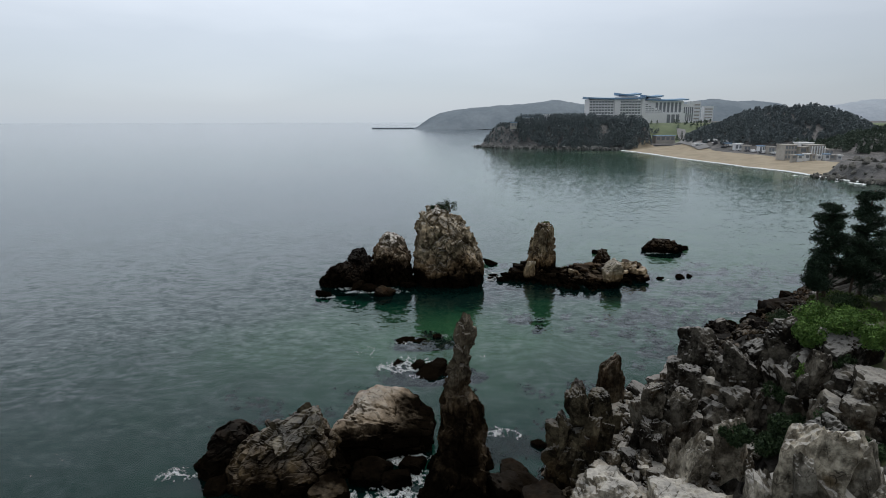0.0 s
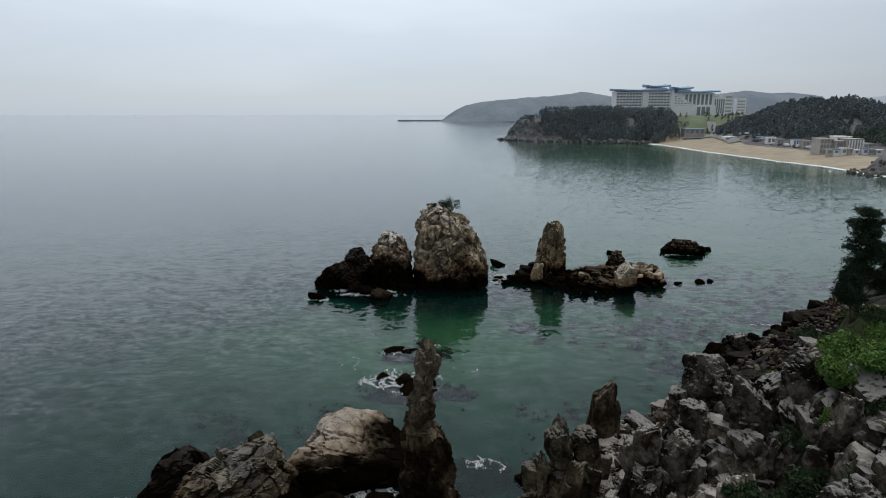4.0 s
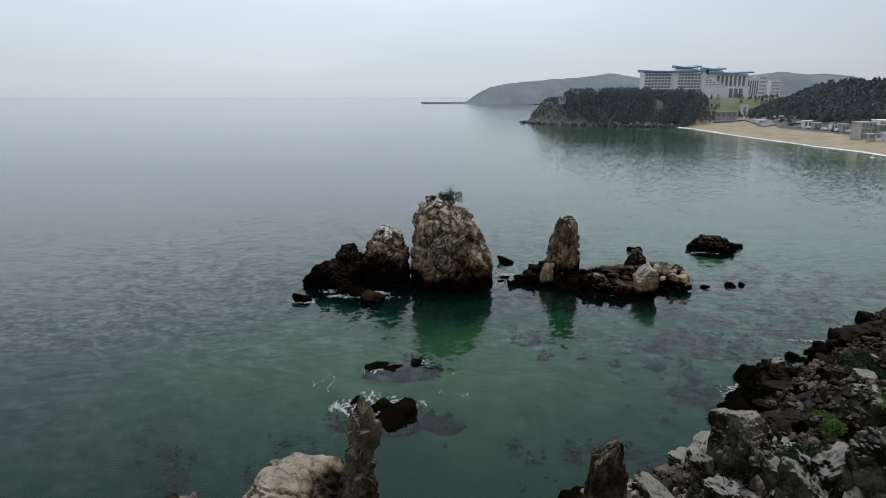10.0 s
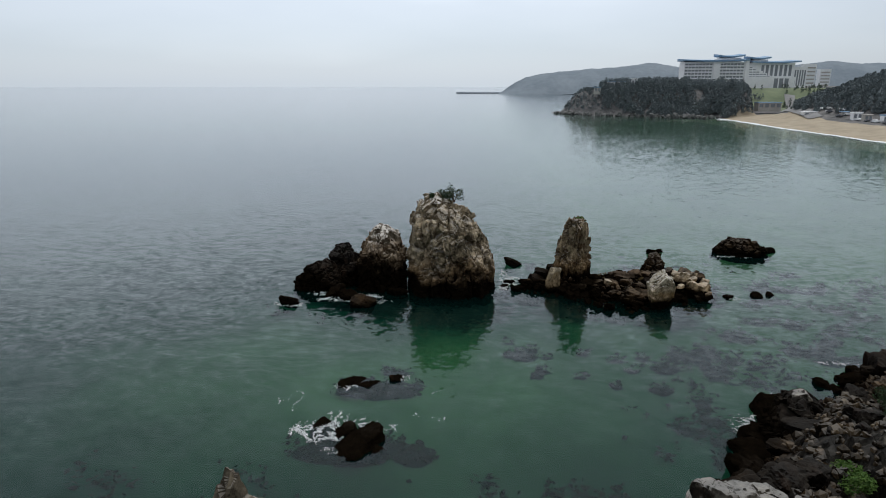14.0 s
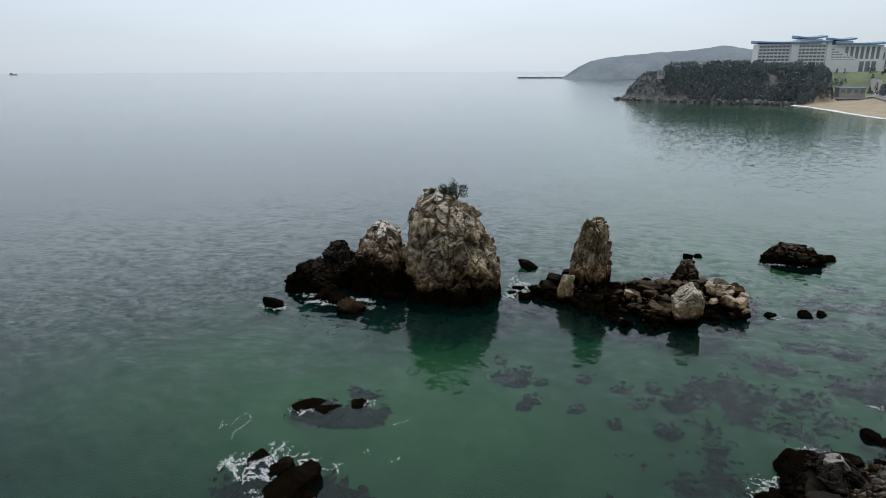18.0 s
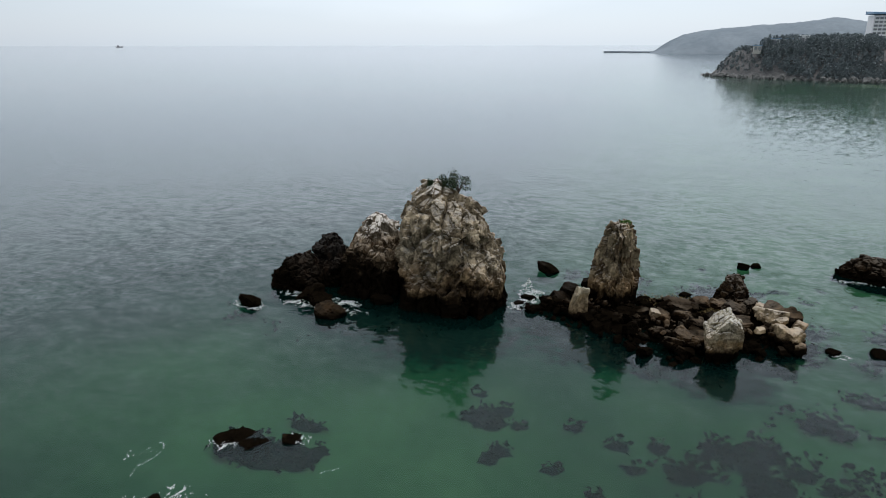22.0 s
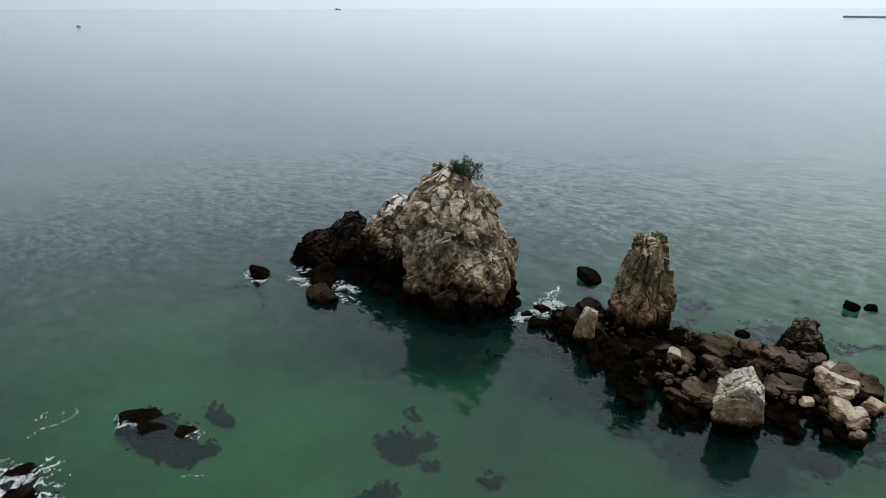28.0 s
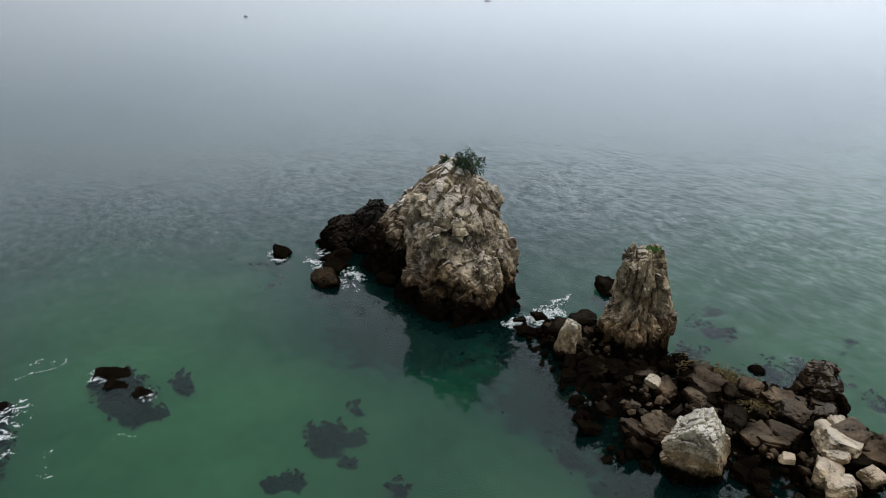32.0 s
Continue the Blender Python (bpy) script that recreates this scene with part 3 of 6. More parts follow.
def patches(name, field, x0, y0, x1, y1, cell, z, thick, material, label, category):
    """A lacy sheet: the cells of a grid in which field(x, y) is above nought, each bulged a little."""
    xs, ys = np.arange(x0, x1, cell), np.arange(y0, y1, cell)
    X, Y = np.meshgrid(xs, ys)
    rng = np.random.default_rng(5)
    X = X + rng.uniform(-0.3, 0.3, X.shape) * cell
    Y = Y + rng.uniform(-0.3, 0.3, Y.shape) * cell
    val = field(X.ravel(), Y.ravel())
    keep = (val > 0).reshape(X.shape)
    quads = grid_faces(*X.shape)
    use = keep.ravel()[quads].all(1)
    verts = np.stack([X.ravel(), Y.ravel(), z + thick * np.clip(val, 0, 1)], 1)
    quads = quads[use]
    used = np.unique(quads)
    remap = np.zeros(len(verts), dtype=np.int64)
    remap[used] = np.arange(len(used))
    return thing(name, fast_mesh(name, verts[used], remap[quads], material, True), label, category, kind="stuff")


def leaves(centres, sizes, material, rng, name="crown", flat=0.0, ratio=0.45):
    """Small bent leaves, two triangles and two more each, at the given places."""
    n = len(centres)
    d = rng.normal(size=(n, 3))
    d[:, 2] = d[:, 2] * (1 - flat) + 0.15
    d /= np.linalg.norm(d, axis=1, keepdims=True)
    side = np.cross(d, rng.normal(size=(n, 3)))
    side /= np.linalg.norm(side, axis=1, keepdims=True) + 1e-9
    up = np.cross(side, d)
    s = np.asarray(sizes)[:, None]
    a, b = centres - d * s, centres + d * s
    c = centres + side * s * ratio + up * s * 0.2
    e = centres - side * s * ratio + up * s * 0.2
    V = np.stack([a, c, b, e], 1).reshape(-1, 3)
    k = np.arange(n)[:, None] * 4
    F = np.concatenate([k + np.array([[0, 1, 2]]), k + np.array([[0, 2, 3]])], 0)
    return fast_mesh(name, V, F, material)


def tube(bm, points, radii, sides=7):
    """A tapered limb along points."""
    rings = []
    for k, (p, r) in enumerate(zip(points, radii)):
        p = Vector(p)
        d = Vector(points[min(k + 1, len(points) - 1)]) - Vector(points[max(k - 1, 0)])
        q = d.to_track_quat("Z", "Y")
        rings.append([bm.verts.new(p + q @ Vector((r * math.cos(6.2832 * j / sides), r * math.sin(6.2832 * j / sides), 0))) for j in range(sides)])
    for lo, hi in zip(rings, rings[1:]):
        for j in range(sides):
            bm.faces.new((lo[j], lo[(j + 1) % sides], hi[(j + 1) % sides], hi[j]))
    bm.faces.new(rings[-1])
    bm.faces.new(rings[0][::-1])


# ---- the sea and its bed ----
def inside_distance(x, y, ring):
    """Metres to the outline of a closed ring of corners, above nought inside it."""
    best, odd = np.full(len(x), 1e9), np.zeros(len(x), dtype=bool)
    for (ax, ay), (bx, by) in zip(ring, ring[1:] + ring[:1]):
        ex, ey = bx - ax, by - ay
        t = np.clip(((x - ax) * ex + (y - ay) * ey) / (ex * ex + ey * ey), 0, 1)
        best = np.minimum(best, np.hypot(x - ax - t * ex, y - ay - t * ey))
        cross = (ay > y) != (by > y)
        odd ^= cross & (x < ax + (y - ay) * ex / (ey if ey else 1e-9))
    return np.where(odd, best, -best)


SHORE = [(6, -60), (6, 20), (5, 36), (6.5, 42), (10, 48), (16, 52), (20, 54.5), (23, 57), (26, 60.5), (28.5, 65), (31, 69), (37, 74), (44, 79.5),
         (49, 86), (60, 92), (80, 100), (125, 120), (190, 150), (190, -60)]
COAST = [(30, 577), (60, 543), (105, 521), (131, 513), (149, 517), (155, 457), (157.5, 400), (162, 366), (165.5, 326), (170, 298), (171, 284), (170, 274),
         (169, 262), (171, 249), (176, 236), (196, 224), (260, 210), (900, 190), (900, 1100), (120, 1100), (60, 640), (30, 592)]

REEF = [(9.6, 96.5), (12, 95.3), (14.5, 94.4), (18, 92.6), (20.5, 90.6), (23, 90.2), (26, 91.2), (29, 93.5), (32, 95), (34, 97.5), (33.8, 101), (30.5, 103.5), (28, 105.3), (25, 103), (21.5, 102), (18, 101.5), (14, 101.5), (11, 99)]
# kelp: centre, half widths and density of the broad beds, then the single clumps
KELP_BEDS = ((40, 82, 15, 14, 0.80), (30, 77, 9, 9, 0.74), (25, 66, 7, 6, 0.72), (15, 55, 10, 7, 0.70), (52, 100, 20, 14, 0.62), (23, 96.5, 13, 8, 0.62), (-9, 53, 11, 8, 0.55), (-14, 84.5, 9, 3.5, 0.66), (26, 110, 20, 7, 0.72), (0, 90.5, 12, 2.6, 0.5))
KELP_CLUMPS = ((11, 78.5, 2.0, 1.5), (13.5, 78.4, 0.9, 0.6), (17.2, 79.5, 0.8, 0.6), (13.3, 75.2, 1.0, 0.7), (12.6, 74.2, 0.7, 0.6), (-0.3, 73.1, 1.7, 0.8), (9.7, 81.2, 0.9, 0.6), (1.8, 70.7, 0.9, 0.8), (-1.2, 69.4, 4.2, 1.9), (-1.5, 60.8, 5.0, 2.6),
               (3.6, 60.5, 1.9, 1.4), (5.0, 47, 4.0, 3.0), (12, 79.9, 1.1, 0.8), (16.6, 74.6, 0.8, 0.7), (19.6, 73.2, 0.9, 0.7), (21.5, 76.6, 1.2, 0.8), (20.2, 78.6, 1.0, 0.7), (22.8, 79.4, 0.9, 0.7), (24.6, 77.2, 1.3, 1.0), (23.2, 73.0, 1.4, 0.9))


def kelp_field(x, y):
    """Above nought where kelp grows: broken patches in the beds, and round clumps."""
    p = np.stack([x, y, x * 0], 1)
    n = 2 * fbm(p * 0.42, 21, 4, 0.55)
    dense = np.zeros(len(x))
    for cx, cy, rx, ry, much in KELP_BEDS:
        dense = np.maximum(dense, much * np.exp(-((((x - cx) / rx) ** 2 + ((y - cy) / ry) ** 2) ** 2)))
    beside = -inside_distance(x, y, REEF)
    dense = np.maximum(dense, 1.0 * np.exp(-((beside / 3.2) ** 2)))
    field = dense + 0.95 * n - 0.62 + np.where(dense < 0.08, -1.0, 0.0)
    for cx, cy, rx, ry in KELP_CLUMPS:
        field = np.maximum(field, 0.85 - 0.85 * (((x - cx) / rx) ** 2 + ((y - cy) / ry) ** 2) + 0.55 * n)
    return field


sea_bm = bmesh.new()
bmesh.ops.create_grid(sea_bm, x_segments=8, y_segments=8, size=6500)
thing("water", bm_mesh("water", sea_bm, MAT_SEA, True), "calm grey-green sea with small ripples under an overcast sky", "sea", kind="structure")

ax_ = np.linspace(-1, 1, 420)
ax_ = np.sign(ax_) * (0.018 * np.abs(ax_) + 0.982 * np.abs(ax_) ** 6)
gx, gy = np.meshgrid(12 + 6500 * ax_, 72 + 6500 * ax_)
bx, by = gx.ravel(), gy.ravel()
off = -inside_distance(bx, by, SHORE)
bp = np.stack([bx, by, bx * 0], 1)
bz = -0.9 - np.clip(off - 30, 0, 60) * 0.02 + 0.3 * fbm(bp * 0.05, 3)
bed_me = fast_mesh("sea_bed", np.stack([bx, by, bz], 1), grid_faces(420, 420), MAT_BED, True)
wob = 1 + 0.8 * fbm(bp * 0.06, 13)
cove = np.maximum(np.exp(-(((bx - 8) / 17) ** 2 + ((by - 73) / 14) ** 2) * wob), 0.75 * np.exp(-(((bx - 34) / 24) ** 2 + ((by - 84) / 18) ** 2) * wob))
bay = 1.0 * np.clip((bx + 5 + 0.12 * (by - 100)) / 40, 0, 1) * np.clip((by - 80) / 30, 0, 1) * np.clip(1.6 - by / 900, 0, 1)
side = 0.9 * np.exp(-(((bx + 9) / 19) ** 2 + ((by - 72) / 13) ** 2) * wob)
# bed darkened round stacks and reef, painting in their reflection and shade
foot = np.ones(len(bx))
for qx, qy, qa, qb in ((3, 90.5, 8.5, 8.5), (-7, 92, 6, 6), (17, 93, 6, 6), (27, 90.5, 5, 4.5)):
    foot *= 1 - 0.9 * np.exp(-((((bx - qx) / qa) ** 2 + ((by - qy) / qb) ** 2) ** 1.5))
bed_me.attributes.new("sand", "FLOAT", "POINT").data.foreach_set("value", np.clip(np.maximum.reduce([cove, bay, side]) * foot, 0, 1).astype(np.float32))
# the attribute holds real kelp plus the painted dark round the stacks
bed_me.attributes.new("weed", "FLOAT", "POINT").data.foreach_set("value", np.clip(np.maximum(kelp_field(bx, by) * 1.6, 0.75 * (1 - foot)), 0, 1).astype(np.float32))
thing("sea_bed", bed_me, "pale sand and dark silt under shallow green water, darkened as reflection round the stacks", "sea bed", kind="structure")


def ridged(x, y, scale, seed):
    p = np.stack([x * scale, y * scale, np.zeros(len(x))], 1)
    p = p + 0.9 * np.stack([fbm(p * 0.7, seed + 1), fbm(p * 0.7, seed + 2), p[:, 0] * 0], 1)
    return 1 - np.abs(fbm(p, seed, 4)) * 6


rng = np.random.default_rng(29)
kx, ky = rng.uniform(-24, 68, 520000), rng.uniform(38, 110, 520000)
kept = rng.random(520000) < np.clip(kelp_field(kx, ky) * 0.4, 0, 0.2)
kx, ky = kx[kept], ky[kept]
thing("kelp", leaves(np.stack([kx, ky, rng.uniform(-0.75, -0.3, len(kx))], 1), rng.uniform(0.14, 0.34, len(kx)), MAT_KELP, rng, "kelp", 0.8, 0.6), "dark kelp beds under shallow green water", "kelp", kind="stuff")

# ---- the near shore's ground ----
HEIGHTS = [(5, 36, 0.5), (9, 40, 2.5), (12, 40, 4.6), (14, 38, 5.8), (13, 33, 4.3), (10, 33, 3.2), (16, 42, 5.2), (20, 45, 4.6), (19, 37, 6.6), (23, 37, 10), (26, 36, 12),
           (30, 42, 11.3), (24, 42, 8.6), (24, 46, 6), (27.5, 50, 4.2), (30, 53, 3.3), (32, 48, 8.6), (36.5, 50, 9), (34, 55, 6.8), (40.5, 62, 8), (44, 66, 7), (36, 62, 4),
           (38, 68, 2.6), (46, 74, 3), (60, 70, 9), (60, 50, 14), (40, 30, 15), (25, 25, 11), (16, 26, 8.6), (8, 25, 4), (80, 85, 8), (110, 60, 15)]


def land_height(x, y):
    x, y = np.atleast_1d(np.asarray(x, float)), np.atleast_1d(np.asarray(y, float))
    total, weight = np.zeros(len(x)), np.zeros(len(x))
    for hx, hy, hz in HEIGHTS:
        w = 1 / ((x - hx) ** 2 + (y - hy) ** 2 + 1.5) ** 1.6
        total += w * hz
        weight += w
    d = inside_distance(x, y, SHORE)
    ramp = np.clip((d + 1.5) / 6.5, 0, 1)
    z = -2.2 + (total / weight + 1.4) * ramp * ramp * (3 - 2 * ramp) - np.clip(-1.5 - d, 0, 8) * 0.6
    p = np.stack([x, y, z], 1)
    h, j = blocks(p * 0.7, 31)
    return z + (0.5 * h - 0.25 * j) * np.clip(d, 0, 1) + 1.2 * fbm(p * 0.3, 8) * ramp


def ground_at(x, y):
    return float(land_height(x, y)[0])


gx, gy = np.meshgrid(np.concatenate([np.arange(-2, 50, 0.22), np.arange(50, 190, 4)]), np.concatenate([np.arange(-40, 20, 1.2), np.arange(20, 88, 0.22), np.arange(88, 150, 4)]))
rows, cols = gx.shape
lx, ly = gx.ravel(), gy.ravel()
lz = land_height(lx, ly)
near_land = thing("ground", fast_mesh("ground", np.stack([lx, ly, lz], 1), grid_faces(rows, cols), MAT_GAP_SHADE), "rocky sloping shore with soil, grass and broken rock, coloured near-black as shade between boulders", "ground", kind="structure")
# earth and grass lie on the gentler upper ground
mx, my = np.meshgrid(np.arange(10, 75, 0.5), np.arange(-38, 76, 0.5))
rows, cols = mx.shape
tx, ty = mx.ravel(), my.ravel()
cover = inside_distance(tx, ty, [(13, -38), (13, 14), (21, 24), (23.5, 34), (24.5, 41), (27, 45.5), (31.5, 47.5), (34, 55), (37.5, 61), (42, 68), (50, 72), (75, 75), (75, -38)])
tz = land_height(tx, ty) + np.clip(cover * 0.3, -0.6, 0.28) + 0.25 * fbm(np.stack([tx, ty, tx * 0], 1) * 0.8, 44)
tagged(part("turf", fast_mesh("turf", np.stack([tx, ty, tz], 1), grid_faces(rows, cols), MAT_SOIL, True), near_land, "brown soil and green turf"), kind="structure")

# ---- sea stacks ----
G = "row of sea stacks"
stack_rock("sea_rock", [(0, -0.25, 0.6, 5.3, 4.5), (1.6, -0.3, 0.8, 5.2, 4.3), (4.2, -0.5, 1.05, 5.15, 4.1), (7, -1.05, 0.8, 4.5, 3.8), (8.5, -1.4, 1.0, 4.1, 3.5), (9.8, -1.85, 1.2, 3.25, 2.85),
           (10.7, -2.0, 1.4, 2.2, 2.0), (11.3, -2.25, 1.5, 1.3, 1.3), (11.95, -2.45, 1.7, 0.45, 0.5)], (2.3, 95.5), MAT_STACK,
           "tall blocky tan sea stack with shrubs on its whitened top", G, step=0.085, rough=1.0, size=2.3, seed=3, joints=(1.2, 1.2, 0.75), lump=0.45, square=2.25)
stack_rock("sea_rock", [(0, 0.4, 0.9, 3.2, 3.2), (2, 0.45, 1.3, 3.05, 3.1), (4.0, 0.45, 2.0, 2.7, 2.9), (5.5, 0.3, 2.8, 2.0, 2.4), (6.5, 0.15, 3.5, 1.25, 1.8), (7.15, 0.0, 4.1, 0.5, 0.9)], (-7.5, 95), MAT_CAPPED,
           "rounded pale-topped sea stack, black at the waterline", G, step=0.10, rough=0.8, size=1.5, seed=12, joints=(1.2, 1.2, 0.6), square=2.3)
stack_rock("sea_rock", [(0, -0.3, 1.6, 2.25, 2.2), (2, -0.3, 1.8, 2.15, 2.2), (4.2, -0.3, 1.9, 1.95, 2.0), (5.6, -0.25, 1.75, 1.7, 1.7), (6.6, -0.05, 1.45, 1.42, 1.5), (8.0, 0.0, 1.3, 1.25, 1.4), (8.5, 0.0, 1.3, 1.1, 1.3)],
           (17.5, 98.5), MAT_PILLAR, "upright ribbed brown rock pillar with a flat top", G, step=0.08, rough=0.7, size=1.15, seed=22, joints=(1.6, 1.6, 0.35), square=2.5, lump=0.25)
stack_rock("sea_rock", [(0, 0, 0, 2.1, 2.1), (2, 0, 0, 2.0, 2.0), (3.6, 0, 0.3, 1.6, 1.6), (4.6, 0, 0.5, 1.05, 1.1), (5.0, 0, 0.6, 0.5, 0.5)], (-12.3, 96.2), MAT_DARK, "black knobbed rock at the end of the stacks", G, step=0.13, rough=0.6, seed=31)
stack_rock("sea_rock", [(0, 0, 0, 3.1, 2.3), (1.5, 0.2, 0, 2.7, 2.1), (2.6, 0.6, 0.2, 1.8, 1.5), (3.4, 0.9, 0.3, 0.6, 0.6)], (-14.8, 94.0), MAT_DARK, "low black wet rock beside the stacks", G, step=0.13, rough=0.7, seed=37)
stack_rock("sea_rock", [(0, 0, 0, 1.6, 1.4), (1.2, -0.1, 0, 1.3, 1.2), (2.4, -0.1, 0, 0.95, 0.9), (3.3, -0.1, 0, 0.4, 0.45)], (28.4, 104.2), MAT_REEF, "small jagged dark rock pinnacle on the reef", G, step=0.09, rough=0.6, size=0.9, seed=47)
stack_rock("sea_rock", [(0, 0, 0, 3.6, 2.0), (1.0, 0.1, 0, 3.1, 1.7), (1.8, 0.0, 0, 2.2, 1.2), (2.3, -0.3, 0, 1.1, 0.7)], (43.4, 117.6), MAT_REEF, "low dark rock islet standing apart", "sea rocks", step=0.13, rough=0.9, seed=52, turn=-15)

great_boulder((26.85, 92.7, 1.85), (1.68, 1.6, 2.6), (6, -8, 20), MAT_PALE, "large pale boulder standing in the water at the reef", G, 142)
great_boulder((14.7, 96.0, 1.6), (0.95, 0.9, 1.9), (5, 8, 30), MAT_PALE, "pale square block on the reef below the pillar", G, 157)
# the reef that joins the pillar to the end of the row
rx_, ry_ = np.meshgrid(np.arange(7, 37, 0.16), np.arange(87, 108, 0.16))
rows, cols = rx_.shape
fx, fy = rx_.ravel(), ry_.ravel()
fd = inside_distance(fx, fy, REEF)
fp = np.stack([fx, fy, fx * 0], 1)
fh, fj = blocks(fp * 0.85, 63)
fz = np.where(fd > 0, np.minimum(fd * 0.55, 1.1), np.maximum(fd * 1.3, -4.5)) - 0.65 + (0.75 * fh - 0.3 * fj) + 0.9 * fbm(fp * 0.5, 66)
# reef base is near-black so gaps between its boulders read as shade
thing("reef", fast_mesh("reef", np.stack([fx, fy, fz], 1), grid_faces(rows, cols), MAT_GAP_SHADE), "low brown-black rock reef with weed at the waterline", "reef", G)
rng = np.random.default_rng(11)
made = 0
while made < 175:
    x, y = rng.uniform(9.5, 34.5), rng.uniform(90, 105.5)
    d = float(inside_distance(np.array([x]), np.array([y]), REEF)[0])
    if d < -0.5 or math.hypot(x - 17.2, y - 100) < 2.6:
        continue
    r = (0.30 + 0.75 * rng.random() ** 1.7) * (0.75 + 0.15 * min(max(d, 0), 3))
    end = x > 29.5
    pale = rng.random() < (0.34 if end else 0.03)
    z = min(max(d * 0.4, -0.25), 0.75) + rng.uniform(-0.25, 0.3) + (0.4 if end else 0)
    boulder((x, y, z), r * (1.15 if end else 1), MAT_PALE if pale else (MAT_REEF if rng.random() < 0.65 else MAT_DARK), "pale weathered boulder on the reef" if pale else "dark brown boulder on the reef", "boulders on the reef", 100 + made)
    made += 1
for k, (x, y, z, r, m, label) in enumerate((
        (15.2, 101.8, 1.2, 1.5, MAT_DARK, "smooth black rock behind the pillar"), (12.6, 97.6, 0.7, 1.3, MAT_DARK, "black wet rock on the reef"), (13.3, 99.2, 1.1, 1.4, MAT_DARK, "black wet rock on the reef"),
        (9.4, 107.3, 0.1, 1.25, MAT_DARK, "round black rock awash"), (10.4, 96.2, 0.05, 0.8, MAT_DARK, "round black rock awash"), (-16.2, 87.6, 0.0, 1.25, MAT_DARK, "low black rock with foam round it"),
        (-7.6, 88.2, -0.15, 1.9, MAT_AWASH, "flat brown rock awash"), (-9.9, 90.2, 0.2, 1.3, MAT_DARK, "low black rock at the foot of the stacks"), (-4.4, 92.6, 0.1, 1.1, MAT_DARK, "low black rock at the foot of the stacks"),
        (-11.8, 91.6, 0.1, 1.5, MAT_DARK, "brown rock at the foot of the stacks"), (24.0, 105.3, 0.0, 0.5, MAT_DARK, "small black rock awash"), (30.2, 116.4, 0.05, 0.75, MAT_DARK, "small black rock awash"),
        (31.5, 117.2, 0.1, 0.65, MAT_DARK, "small black rock awash"), (35.7, 96.6, 0.0, 0.6, MAT_AWASH, "small brown rock awash"), (39.2, 97.4, -0.05, 0.8, MAT_DARK, "small black rock awash"), (41, 98.2, -0.05, 0.6, MAT_DARK, "small black rock awash"),
        (38.7, 75.6, 0.0, 0.5, MAT_DARK, "small black rock awash"), (48.3, 119.5, 0.2, 0.9, MAT_DARK, "small black rock beside the islet"), (47.0, 118.2, 0.3, 1.0, MAT_DARK, "small black rock beside the islet"),
        (-3.4, 69.0, -0.42, 1.2, MAT_AWASH, "black rock just awash"), (0.3, 70.3, -0.18, 0.7, MAT_AWASH, "brown rock just awash"), (0.1, 60.3, -0.15, 1.55, MAT_DARK, "dark brown rock washed by white foam"),
        (-3.6, 62.3, -0.4, 1.2, MAT_AWASH, "black rock washed by white foam"), (-1.7, 61.7, -0.2, 0.95, MAT_AWASH, "flat dark rock washed by white foam"), (-0.9, 60.0, -0.15, 0.8, MAT_AWASH, "flat dark rock washed by white foam"), (1.3, 59.6, -0.25, 0.7, MAT_AWASH, "small dark rock washed by white foam"), (-2.0, 69.4, -0.5, 1.1, MAT_DARK, "black rock just awash"), (8.6, 97.3, 0.0, 0.6, MAT_AWASH, "small brown rock in the channel"), (9.2, 98.8, 0.05, 0.7, MAT_AWASH, "small brown rock in the channel"))):
    boulder((x, y, z), r, m, label, "rocks awash", 300 + k, flat=0.62)

for k, (x, y, z, r) in enumerate(((32.6, 96.4, 1.2, 1.0), (33.3, 98.4, 1.2, 0.7), (31.6, 98.0, 1.6, 0.7), (33.0, 95.2, 0.6, 0.7), (30.8, 99.4, 1.5, 0.55), (21.4, 96.6, 1.3, 0.6))):
    boulder((x, y, z), r, MAT_PALE, "pale weathered boulder heaped at the reef's end", "boulders on the reef", 340 + k)

# ---- the candle rock and the crags at its foot ----
stack_rock("candle_rock", [(0, -0.4, 0.4, 2.4, 2.1), (2.0, -0.25, 0.3, 1.95, 1.8), (3.5, -0.05, 0.2, 1.65, 1.5), (5.2, -0.05, 0.1, 1.45, 1.35), (6.8, -0.1, 0.0, 1.25, 1.15), (7.6, -0.15, -0.1, 1.15, 1.05), (8.1, -0.42, -0.2, 0.74, 0.8),
           (9.8, -0.34, -0.4, 0.50, 0.6), (10.6, -0.2, -0.5, 0.46, 0.54), (11.6, 0.04, -0.6, 0.50, 0.5), (12.2, -0.02, -0.7, 0.50, 0.46), (12.45, 0.0, -0.75, 0.33, 0.36), (12.8, 0.06, -0.8, 0.38, 0.38), (13.35, 0.1, -0.8, 0.2, 0.22)],
           (2.1, 39.0), MAT_CANDLE, "tall thin candle-shaped rock pillar, layered and leaning", "candle rock group", step=0.06, rough=0.24, size=1.3, seed=71, joints=(1.0, 1.0, 0.7), lump=0.12, square=2.5, thin=0.7)
great_boulder((-3.6, 46.7, 0.6), (5.0, 3.6, 3.3), (3, 9, 12), MAT_GREAT, "huge pale boulder, dark underneath, beside the candle rock", "candle rock group", 177)
